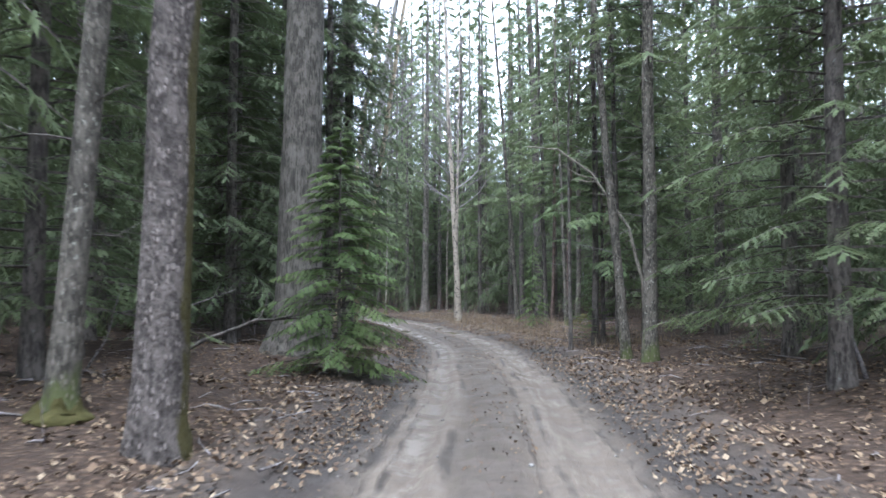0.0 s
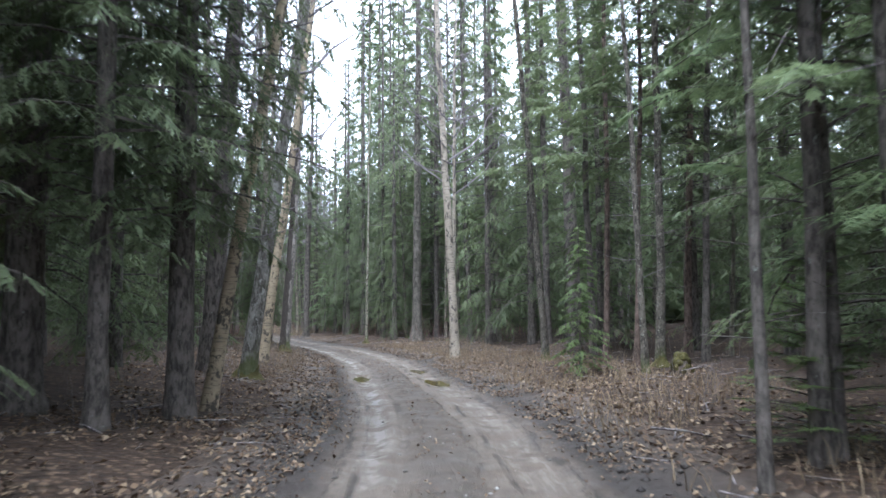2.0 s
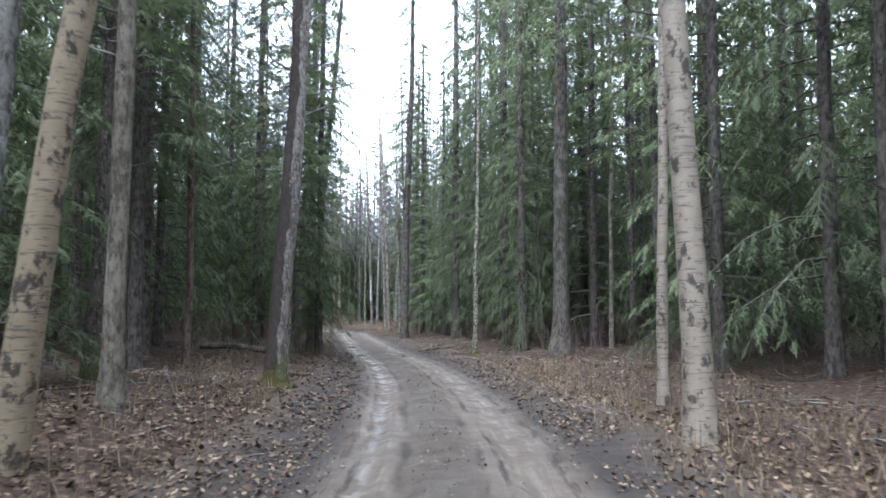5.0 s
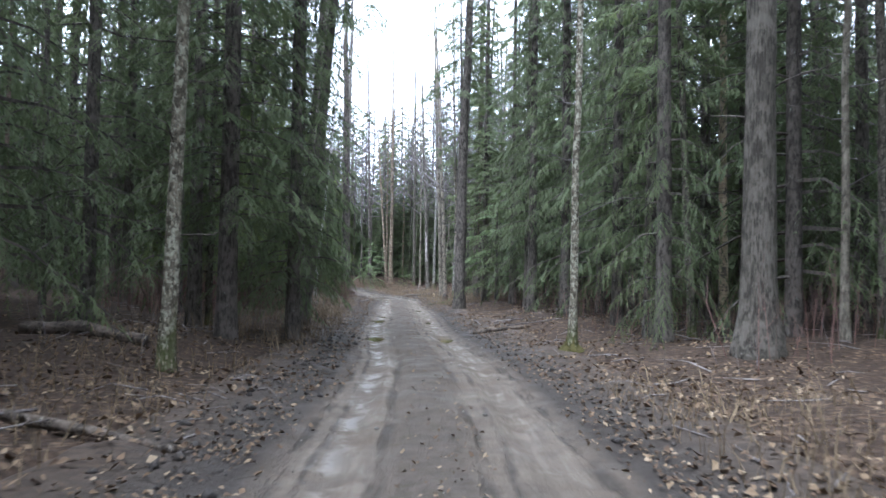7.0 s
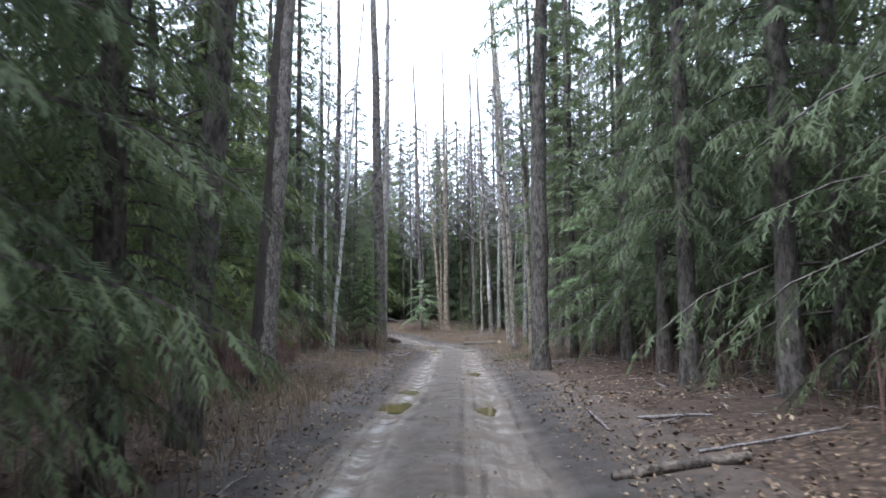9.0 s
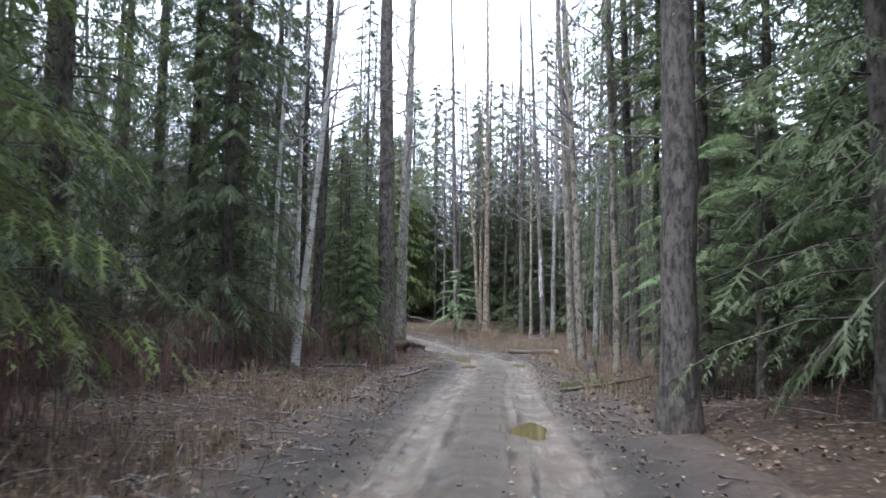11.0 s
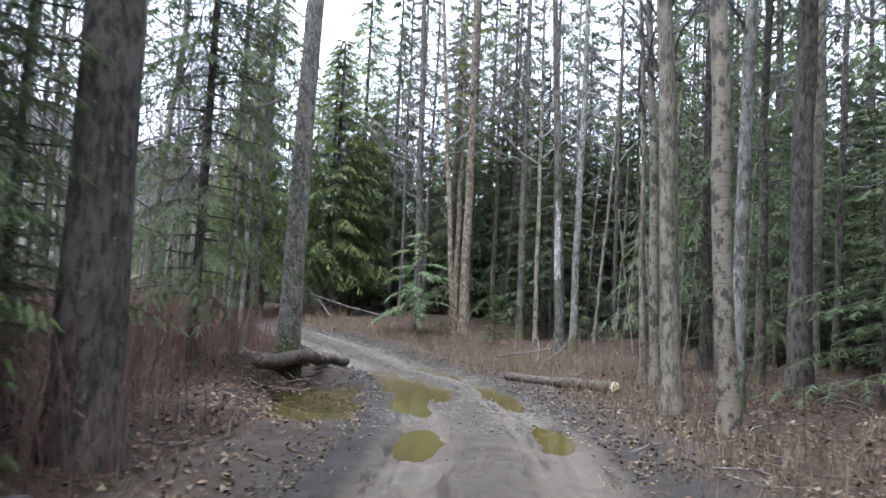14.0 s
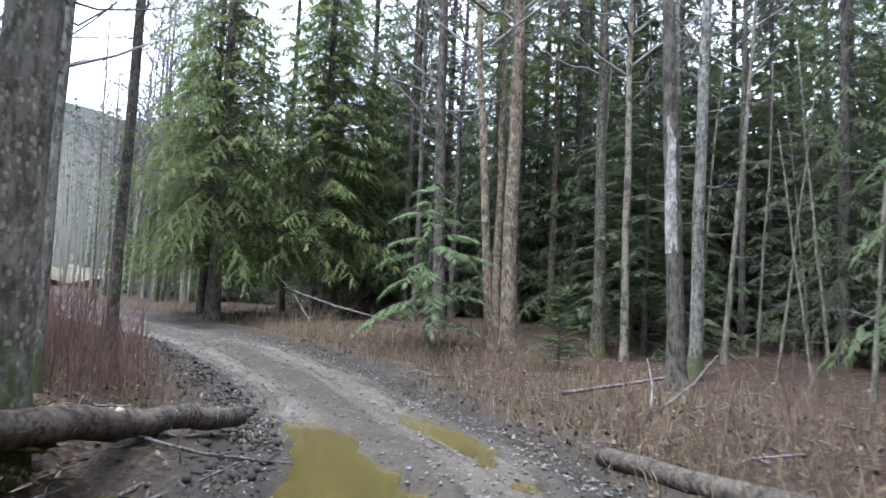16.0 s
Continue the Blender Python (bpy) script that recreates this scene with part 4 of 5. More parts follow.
# and beside the straight
for k, (x, y, r) in enumerate(((-9.6, 51.6, 0.08), (-12.9, 63.2, 0.07), (-15.6, 70.0, 0.08), (-13.6, 93.9, 0.09))):
    tree(("red", "lichen", "dark")[k % 3], x, y, r, 0.015 * math.sin(k * 2.9), 0.015 * math.cos(k * 1.9), 18 + 3 * math.sin(k * 1.3) ** 2, (("fan", "bare_b")[k % 2],))

# ---- conifers with needles to the ground, close to the track ----
crown_only("young_spruce", -1.55, 14.9, 1.0, 0.4, sx=0.88)
crown_only("arching_cedar", 4.45, 22.5, 1.05, 2.0, 0.06)
crown_only("small_spruce", 3.7, 32.6, 0.98, 2.0, sx=0.8)
crown_only("sapling", 4.3, 22.6, 1.1, 1.0)
crown_only("young_cedar", -28.1, 114.0, 0.95, 0.8, 0.06)
crown_only("sapling", -24.9, 113.6, 1.0, 2.4)
near_conifer("fine_b", -5.0, 11.4, 15, 0.3, 0.95)
near_conifer("fine_a", -4.9, 20.4, 20, 1.3, 1.15)
near_conifer("fine_a", -4.6, 25.5, 23, 3.6, 1.1, 0.24, lift=1.8)
near_conifer("fine_a", -2.8, 26.3, 22, 2.2, 1.1, 0.17, lift=2.0)
near_conifer("fine_a", -6.2, 28.6, 23, 1.1, 1.1, 0.15, lift=3.2)
near_conifer("fine_b", -5.3, 22.4, 21, 0.2, 1.0, 0.13, lift=4.0)
near_conifer("fine_a", -7.6, 18.8, 21, 2.9, 1.15, 0.15, lift=3.5)
near_conifer("fine_a", 7.6, 29.6, 20, 2.0, 1.0, 0.14, lift=2.5)
near_conifer("fine_a", 8.9, 34.2, 20, 3.7, 1.05, 0.14, lift=2.2)
near_conifer("fine_a", 8.4, 40.2, 20, 0.7, 1.0, 0.14, lift=2.0)
near_conifer("fine_a", 9.6, 45.0, 21, 5.3, 1.1, 0.15, lift=2.2)
near_conifer("fine_a", 7.3, 48.2, 21, 1.6, 1.0, 0.14, lift=2.0)
near_conifer("fine_a", -10.2, 50.4, 24, 0.9, 1.0, 0.15, lift=4.0)
near_conifer("fine_a", -13.4, 54.6, 24, 2.7, 1.15, 0.16, lift=4.5)
near_conifer("fine_a", -3.15, 24.5, 20, 5.1, 0.9, 0.12, lift=2.6)
near_conifer("fine_a", -17.6, 66.4, 25, 1.7, 1.1, 0.15, lift=3.0)
near_conifer("fine_a", -15.2, 65.3, 24, 3.3, 0.8, 0.14, lift=3.5)
near_conifer("fine_a", -20.7, 72.6, 23, 4.5, 1.0, 0.15, lift=3.0)
near_conifer("fine_b", -6.4, 15.6, 16, 4.2)
near_conifer("fine_b", -6.7, 25.6, 19, 0.8, 1.0, lift=0.8)
crown_only("spruce_b", -7.4, 30.2, 1.2, 3.2, sx=1.0)
crown_only("spruce_b", -11.8, 53.4, 1.45, 1.2, sx=1.15)
crown_only("spruce_a", -13.6, 57.2, 1.55, 4.0, sx=1.15)
crown_only("spruce_b", -14.8, 61.4, 1.5, 5.4, sx=1.2)
crown_only("hemlock_a", -10.2, 36.6, 1.6, 5.4, sx=1.2)
crown_only("spruce_a", -11.6, 42.0, 1.5, 1.4, sx=1.2)
near_conifer("fine_b", 5.1, 11.0, 15, 1.2, 0.98)
near_conifer("fine_b", 6.3, 15.2, 14, 2.9)
near_conifer("fine_b", 5.7, 22.8, 13, 5.0, 0.85)
crown_only("spruce_a", 8.4, 18.6, 1.0, 3.3)
crown_only("hemlock_a", 8.0, 26.6, 1.0, 0.9)
crown_only("spruce_a", 9.8, 22.6, 1.1, 1.7)
crown_only("spruce_b", -8.2, 27.0, 1.0, 4.4)
crown_only("spruce_a", -8.4, 9.4, 1.1, 3.9)
crown_only("spruce_b", -9.4, 13.8, 1.1, 5.9)
crown_only("spruce_a", -9.6, 24.0, 1.1, 0.9)
crown_only("hemlock_a", -8.6, 31.5, 1.0, 2.4)
near_conifer("fine_a", -10.0, 59.1, 22, 0.5, 0.8, 0.16, 1.4)
near_conifer("fine_a", -9.75, 61.2, 21, 1.9, 0.72, 0.13, 0.5)
near_conifer("fine_a", -11.2, 64.3, 23, 2.6, 0.58)
crown_only("spruce_b", -12.4, 61.8, 1.0, 0.9)
near_conifer("fine_a", -5.5, 70.9, 24, 5.5, 0.66, 0.15, lift=2.6)
near_conifer("fine_a", -3.7, 66.4, 24, 5.2, 0.62, lift=1.2)
near_conifer("fine_a", -7.7, 77.2, 22, 0.2, 0.68, 0.15, lift=1.4)
crown_only("spruce_a", -4.6, 73.0, 1.6, 1.1, sx=1.15)
near_conifer("fine_a", -7.0, 73.9, 21, 2.7, 0.60, 0.15, lift=2.2)
crown_only("spruce_b", -9.0, 81.0, 1.0, 3.8)
crown_only("spruce_a", -3.4, 69.0, 1.6, 0.4, sx=1.1)
crown_only("spruce_b", 4.3, 50.6, 1.45, 0.7, sx=1.05)
crown_only("spruce_a", 2.8, 55.4, 1.55, 2.7, sx=1.0)
crown_only("spruce_b", 6.4, 54.0, 1.45, 4.7, sx=1.15)
crown_only("spruce_a", -0.2, 63.2, 1.7, 3.7, sx=1.05)
crown_only("spruce_b", -0.6, 68.6, 1.4, 2.2, sx=1.1)
crown_only("spruce_a", 1.6, 66.0, 1.5, 5.0, sx=1.1)
crown_only("spruce_b", 3.4, 61.5, 1.3, 1.3, sx=1.1)
crown_only("spruce_a", 5.0, 57.0, 1.4, 3.0, sx=1.1)
crown_only("hemlock_a", -1.6, 68.0, 1.3, 3.4, sx=1.1)
crown_only("spruce_a", -2.6, 61.6, 1.1, 2.2, sx=0.5)
crown_only("hemlock_a", -2.9, 64.9, 1.2, 4.2, sx=0.55)
crown_only("cedar_b", -17.6, 74.2, 0.72, 1.4, sx=0.9)
crown_only("cedar_a", -16.9, 69.6, 0.85, 2.4)
crown_only("arching_cedar", -10.5, 84.7, 1.1, 0.6, 0.08)
near_conifer("fine_b", -11.6, 87.0, 15, 1.5, 0.82)
near_conifer("fine_b", -10.4, 89.6, 16, 4.6)
near_conifer("fine_a", -20.6, 83.4, 17, 2.2, 0.8)
crown_only("spruce_b", -24.6, 85.6, 1.1, 0.7)
crown_only("spruce_a", -20.8, 79.4, 1.05, 5.5)
crown_only("spruce_a", -26.4, 90.4, 1.0, 3.5)
crown_only("young_spruce", -21.3, 90.2, 1.02, 1.8, 0.05, sx=0.66)
crown_only("spruce_b", -23.3, 92.4, 0.46, 0.5, 0.05, sx=0.46)
near_conifer("fine_b", -26.4, 93.2, 19, 3.2, 0.9, 0.14, lift=3.0)
crown_only("fine_b", -23.4, 92.9, 0.80, 2.4, 0.05, sx=0.66)
crown_only("fine_b", -22.3, 91.2, 0.70, 4.4, 0.05, sx=0.58)
near_conifer("fine_b", -24.1, 91.4, 17, 0.3, 0.66, lift=1.0)
near_conifer("fine_a", -26.2, 99.3, 15, 3.0, 0.85, 0.09, lift=0.6)
near_conifer("fine_a", -24.0, 88.2, 19, 0.9, 0.95, 0.19)
near_conifer("fine_a", -22.6, 84.6, 18, 4.9, 0.9)
crown_only("spruce_b", -27.2, 87.0, 1.1, 2.1)
crown_only("spruce_a", -26.0, 82.0, 1.2, 1.2)
crown_only("spruce_a", -29.0, 92.0, 1.1, 5.2)
crown_only("cedar_a", -37.1, 117.2, 1.12, 0.4, 0.2)
crown_only("cedar_b", -38.8, 118.6, 0.85, 3.3, 0.15)
crown_only("cedar_b", -34.6, 119.2, 0.80, 1.7, 0.16, sx=1.0)
crown_only("cedar_a", -36.0, 121.2, 0.95, 2.9)
crown_only("spruce_b", -33.0, 122.0, 0.85, 0.7, sx=0.9)
crown_only("spruce_b", -30.6, 124.0, 1.0, 4.0)
crown_only("cedar_b", -35.6, 123.6, 1.1, 5.0)
crown_only("spruce_a", -19.6, 118.6, 1.05, 0.6, sx=0.6)
crown_only("spruce_b", -17.4, 115.8, 1.0, 2.0, sx=0.55)
crown_only("spruce_b", -15.2, 112.4, 1.0, 3.5, sx=0.55)
for x, y, k, a in ((-6.8, 80.6, 1.8, 0.4), (-5.0, 77.6, 1.75, 1.9), (-2.9, 75.2, 1.8, 3.1), (-0.8, 73.4, 1.75, 4.4), (1.6, 71.8, 1.7, 5.2), (-3.9, 83.0, 1.75, 2.6)):
    crown_only("spruce_b", x, y, k, a, sx=1.3)
for x, y, k, a in ((-2.0, 81.0, 1.75, 0.4), (0.4, 78.2, 1.7, 1.9), (-4.6, 86.4, 1.75, 3.1), (-6.6, 84.4, 1.7, 4.4), (2.6, 76.0, 1.7, 5.2), (-7.2, 91.0, 1.85, 1.2), (-4.6, 93.6, 1.85, 2.7), (-2.2, 88.6, 1.85, 0.2)):
    crown_only("mid_b", x, y, k, a, sx=2.0)
row = random.Random(8)
for k in range(17):
    x = -35.0 + 1.75 * k
    y = 127.0 - 0.28 * max(0, k - 6) ** 1.35 + row.uniform(-1.6, 1.6)
    crown_only(row.choice(("mid_a", "mid_b")), x, y, row.uniform(1.0, 1.25) if x < -26 else row.uniform(1.1, 1.4), row.uniform(0, 6), sx=1.5, group="trees of the wood")
for k in range(15):
    x = -29.0 + 1.9 * k
    y = 122.5 - 0.5 * max(0, k - 2) ** 1.32 + row.uniform(-1.3, 1.3)
    if (x + 22) ** 2 + (y - 115) ** 2 > 9:
        crown_only(row.choice(("spruce_a", "fine_a", "spruce_b")), x, y, row.uniform(0.7, 1.05), row.uniform(0, 6), sx=1.2, group="trees of the wood")
crown_only("spruce_a", -40.6, 108.6, 0.62, 3.1, sx=0.7)


# ---- the wood behind ----
FAR = [conifer_meshes("far_" + "abc"[k], 31 + k, 16, low, wide, 66, 10, 2, 0.36, 0.08, 0.32, 0.115, 0.50, SPRUCE, None, 0.85) for k, (low, wide) in enumerate(((0.8, 2.4), (2.4, 2.1), (1.4, 2.6)))]


def low_wood():
    """Shorter conifers that close the view between the trunks round the bend."""
    rng = random.Random(77)
    made = 0
    while made < 150:
        i = int(np.argmin(np.abs(ALONG - (U_END + (rng.uniform(-34, 26) if made < 95 else rng.uniform(14, 62))))))
        d = rng.uniform(7.5, 27)
        x, y = (MID[i] + SIDE[i] * d).tolist()
        if min((x - a) ** 2 + (y - b) ** 2 for a, b in TREE_SPOTS) < 2.0 or abs(road_at([x], [y])[1][0]) < 7:
            continue
        k = rng.uniform(0.55, 0.85) if made < 95 else rng.uniform(0.75, 1.05)
        crown_only(rng.choice(("mid_a", "mid_c")), x, y, k * (0.8 + 0.015 * d), rng.uniform(0, 6), sx=rng.uniform(0.95, 1.3), group="trees of the wood")
        made += 1


low_wood()


def fill_forest():
    rng = random.Random(5)
    far_leaves, far_trunks = [], []
    taken = np.array(TREE_SPOTS)
    spots = []
    for ring, (near, far, gap) in enumerate(((6.3, 15.0, 2.5), (15.0, 31.0, 2.75))):
        tries = 0
        while tries < 9000:
            tries += 1
            x, y = rng.uniform(-85, 42), rng.uniform(-24, 160)
            u, s = road_at([x], [y])
            d = abs(s[0])
            if not near < d < far or y < (-6 if ring == 0 else 2):
                continue
            if (x < -26 and 93 < y < 117 and s[0] < 0) or x < -40 and 97 < y < 150:
                continue
            room = gap * (1.0 if ring else 0.85 + 0.05 * d)
            if ((taken - (x, y)) ** 2).sum(1).min() < (room * 0.75) ** 2:
                continue
            taken = np.r_[taken, [[x, y]]]
            spots.append((x, y, d, float(s[0])))
    for x, y, d, s in spots:
        p = rng.random()
        scale = rng.uniform(0.75, 1.3)
        if d < 15:
            if p < 0.62:
                c = rng.choice(("mid_a", "mid_b", "mid_c"))
                k = scale * min(1.0, 0.6 + d * 0.06) * (1.3 if y < 85 else 1.0)
                crown_only(c, x, y, k, rng.uniform(0, 6), sx=min(k, 1.05), group="trees of the wood")
            elif p < 0.80:
                tree(rng.choice(("dark", "lichen", "red")), x, y, rng.uniform(0.07, 0.17), rng.gauss(0, 0.02), rng.gauss(0, 0.02), rng.uniform(15, 22), ("stubs_a", rng.choice(("high_a", "high_b"))) if rng.random() < 0.5 else ("stubs_a",), group="trees of the wood")
            else:
                tree(rng.choice(("pale", "mossy", "blotchy", "lichen")), x, y, rng.uniform(0.05, 0.11), rng.gauss(0, 0.03), rng.gauss(0, 0.03), rng.uniform(12, 18), (rng.choice(("stubs_b", "bare_b")),), group="trees of the wood")
        else:
            scale *= (1.65 if s < 0 else 1.2) if y < 85 else (1.25 if x > -24 else 0.92)
            h = 16 * scale if p < (0.92 if s < 0 and y < 85 else 0.8) else rng.uniform(12, 20)
            z = floor_z(x, y)
            if p < (0.92 if s < 0 and y < 85 else 0.8):
                src = FAR[rng.randrange(3)]
                a = rng.uniform(0, 6.28)
                turn = np.array([[math.cos(a), -math.sin(a), 0], [math.sin(a), math.cos(a), 0], [0, 0, 1]])
                far_leaves.append((src * (1, 1, scale)) @ turn.T + (x, y, z))
            zz = np.linspace(-0.3, h, 5)
            far_trunks.append(tube(np.stack([x + 0 * zz, y + 0 * zz, z + zz], 1), rng.uniform(0.09, 0.16) * (1.05 - 0.9 * zz.clip(0) / h), 5, caps=False))
            if p >= 0.8:
                for n in range(16):
                    q, b = rng.uniform(0.35, 0.98), rng.uniform(0, 6.283)
                    long = rng.uniform(0.6, 1.9) * (1.25 - q)
                    root = np.array([x, y, z + q * h])
                    knee = root + np.array([math.cos(b), math.sin(b), rng.uniform(0.3, 1.0)]) * long * 0.5
                    tip = knee + np.array([math.cos(b), math.sin(b), rng.uniform(0.8, 2.0)]) * long * 0.5
                    far_trunks.append(tube(np.stack([root, knee, tip]), [0.032, 0.022, 0.008], 3, caps=False))
                    far_trunks.append(tube(np.stack([knee, knee + np.array([rng.gauss(0, 0.5), rng.gauss(0, 0.5), 0.6]) * long * 0.6]), [0.018, 0.006], 3, caps=False))
    v = np.concatenate(far_leaves)
    me = mesh_of("distant_conifers", v, np.arange(len(v)).reshape(-1, 3), SPRUCE)
    tagged(new("distant_conifers", me), "green conifer crowns deep in the wood", "woods", kind="stuff")
    v, f = joined(far_trunks)
    tagged(new("distant_trunks", mesh_of("distant_trunks", v, f, BARK["lichen"], True)), "slim grey trunks deep in the wood", "woods", kind="stuff")
    # leafless thicket on the open side of the bend
    for _ in range(240):
        x, y = rng.uniform(-62, -27.5), rng.uniform(94, 130)
        u, s = road_at([x], [y])
        if (s[0] < 0 or x < -42) and abs(s[0]) > 4:
            tree(rng.choice(("pale", "mossy", "lichen")), x, y, rng.uniform(0.05, 0.12), rng.gauss(0, 0.03), 0, rng.uniform(10, 19), (rng.choice(("bare_c", "bare_b", "bare_a")),), group="leafless trees of the clearing")


fill_forest()


# ---- far woods and hills ----
def far_woods():
    rng = np.random.RandomState(9)
    tris = []
    for n in range(6800):
        a = rng.uniform(0, 2 * math.pi)
        rad = 30 + 95 * rng.rand() ** 0.8
        x, y = -22 + rad * math.cos(a), 66 + (rad + 22) * math.sin(a)
        side = road_at([x], [y])[1][0]
        if -29 < side < 23:
            continue
        if -130 < x < -40 and 88 < y < 190:
            continue
        left = (y < 105 and x < -10) or y < 0
        h = rng.uniform(19, 28) if left else (rng.uniform(12, 20) if x > -26 else rng.uniform(8, 14))
        z = floor_z(x, y)
        for k in range(42):
            q = rng.rand() ** 0.8
            zz, rr = z + h * (0.02 + 0.98 * q), 2.6 * (1 - q) + 0.2
            b = rng.uniform(0, 6.283)
            c, s = math.cos(b), math.sin(b)
            p = np.array([x + c * rr * 0.2, y + s * rr * 0.2, zz])
            w = np.array([-s, c, 0]) * rr * 0.38
            tris.append([p - w, p + w + [0, 0, 0.2], p + [c * rr, s * rr, -0.35 * rr]])
    v = np.array(tris).reshape(-1, 3)
    me = mesh_of("far_woods", v, np.arange(len(v)).reshape(-1, 3), SPRUCE)
    tagged(new("far_woods", me), "dark conifer woods far behind the track", "woods", kind="stuff")


def far_hills():
    n = 90
    ang = np.linspace(0, 2 * math.pi, n)
    rows = []
    for k, (rad, rise) in enumerate(((300, 0), (420, 0.55), (560, 1.0), (700, 0.9), (850, 0))):
        h = 118 * rise * (0.25 + 0.9 * value_noise(np.cos(ang) * 3 + 9 + k * 0.2, np.sin(ang) * 3 + 9, 21)) * (0.35 + 0.65 * np.exp(-((ang - 2.55) / 0.55) ** 2))
        rows.append(np.stack([-20 + rad * np.cos(ang), 70 + rad * np.sin(ang), h - 2], 1))
    v = np.concatenate(rows)
    i = (np.arange(4)[:, None] * n + np.arange(n - 1)[None]).ravel()
    m = Mat("hill_forest", 0.95, 0.1)
    q = m.noise(m.mapped((1, 1, 0.22)), 0.05, 8.0, 0.8)
    wood = m.mix(m.ramp(q, [(0.36, 0.0), (0.62, 1.0)]), (0.024, 0.021, 0.0175), (0.058, 0.051, 0.043))
    stands = m.noise(m.mapped((1, 1, 1.6)), 0.018, 6.0, 0.65)
    m.color(m.mix(m.ramp(stands, [(0.47, 0.0), (0.53, 0.9)]), wood, m.mix(q, (0.011, 0.014, 0.0115), (0.024, 0.028, 0.023))))
    tagged(new("hill_backdrop", mesh_of("hill_backdrop", v, np.stack([i, i + 1, i + n + 1, i + n], 1), m.m, True)), "low wooded hills in grey haze", "hills", kind="structure")


far_woods()
far_hills()


# ---- litter, grass, brush and clods ----
def scatter(count, seed, near, far, y0, y1, left=True, right=True, power=1.0):
    """Random places beside the road: x, y, height, way along, signed distance."""
    rng = np.random.RandomState(seed)
    pick = np.flatnonzero((MID[:, 1] > y0) & (MID[:, 1] < y1))
    i = pick[rng.randint(0, len(pick), count)]
    d = near + (far - near) * rng.rand(count) ** power
    sign = np.where(rng.rand(count) < 0.5, 1, -1) if left and right else np.full(count, 1 if right else -1)
    s = d * sign
    p = MID[i] + SIDE[i] * s[:, None] + HEAD[i] * rng.uniform(-0.12, 0.12, (count, 1))
    return p[:, 0], p[:, 1], ALONG[i], s, rng


def surface(x, y, u, s):
    """Height of what is seen on top, road or forest floor."""
    d = np.abs(s)
    z = track_surface(x, y, u, s)
    return np.where(d > 2.7, floor_height(x, y, u, s), z)


def leaf_litter():
    sets = [scatter(150000, 1, 1.5, 6.0, -6, 112, power=1.3), scatter(18000, 2, 6.0, 12.0, -6, 112), scatter(4500, 3, 0.0, 0.36, -3, 100), scatter(15000, 4, 1.2, 1.9, -5, 112)]
    vs = []
    for x, y, u, s, rng in sets:
        z = surface(x, y, u, s) + rng.uniform(0.006, 0.035, len(x))
        keep = 0.6 * value_noise(x * 0.9, y * 0.9, 31) + 0.4 * value_noise(x * 2.6, y * 2.6, 37) > 0.26 + 0.20 * rng.rand(len(x))
        keep &= rng.rand(len(x)) < np.interp(u, [70, 84, 92, 110, 122, 140], [1.0, 0.8, 0.42, 0.42, 0.6, 0.5])
        x, y, z = x[keep], y[keep], z[keep]
        n = len(x)
        a, size = rng.uniform(0, 6.283, n), np.where(np.abs(s[keep]) < 1.2, 0.6, np.where(np.abs(s[keep]) < 1.9, 0.75, 1.0)) * rng.uniform(0.016, 0.046, n)
        lean, curl = rng.normal(0, 0.35, (n, 2)), rng.uniform(-0.2, 0.6, n)
        ax = np.stack([np.cos(a), np.sin(a), lean[:, 0]], 1) * size[:, None]
        bx = np.stack([-np.sin(a), np.cos(a), lean[:, 1]], 1) * (size * rng.uniform(0.5, 0.9, n))[:, None]
        c = np.stack([x, y, z], 1)
        up = np.stack([0 * a, 0 * a, size * curl], 1)
        vs.append(np.stack([c - ax, c - 0.1 * ax + bx + up, c + ax, c - 0.1 * ax - bx + up], 1))
    v = np.concatenate(vs)
    f = np.arange(len(v) * 4).reshape(-1, 4)
    tagged(new("leaf_litter", mesh_of("leaf_litter", v.reshape(-1, 3), f, LEAF)), "dry brown fallen leaves over the forest floor", "leaves", kind="stuff")


def blades(name, sets, low, high, width, mat, label, category, lean=0.35, fork=0):
    tris = []
    for x, y, u, s, rng in sets:
        n = len(x)
        keep = value_noise(x * 0.55, y * 0.55, 41) > 0.30
        keep &= ~((u > U_END - 8) & (u < U_END + 6.5) & (s < -1.2) & (s > -4.3))
        x, y, u, s = x[keep], y[keep], u[keep], s[keep]
        n = len(x)
        z = surface(x, y, u, s) - 0.03
        h = rng.uniform(low, high, n)
        off = rng.normal(0, lean, (n, 2)) * h[:, None]
        a = rng.uniform(0, 6.283, n)
        w = np.stack([np.cos(a), np.sin(a), 0 * a], 1) * (width * rng.uniform(0.6, 1.3, n))[:, None]
        root = np.stack([x, y, z], 1)
        mid = root + np.stack([off[:, 0] * 0.35, off[:, 1] * 0.35, h * 0.6], 1)
        tip = root + np.stack([off[:, 0], off[:, 1], h], 1)
        tris += [np.stack([root - w, root + w, mid + 0.7 * w], 1), np.stack([root - w, mid + 0.7 * w, mid - 0.7 * w], 1), np.stack([mid - 0.7 * w, mid + 0.7 * w, tip], 1)]
        for k in range(fork):
            b = root + (mid - root) * rng.uniform(0.4, 1.1, n)[:, None]
            e = b + rng.normal(0, 0.28, (n, 3)) * h[:, None] + np.stack([0 * h, 0 * h, h * 0.32], 1)
            tris.append(np.stack([b - 0.6 * w, b + 0.6 * w, e], 1))
    v = np.concatenate(tris).reshape(-1, 3)
    tagged(new(name, mesh_of(name, v, np.arange(len(v)).reshape(-1, 3), mat)), label, category, kind="stuff")


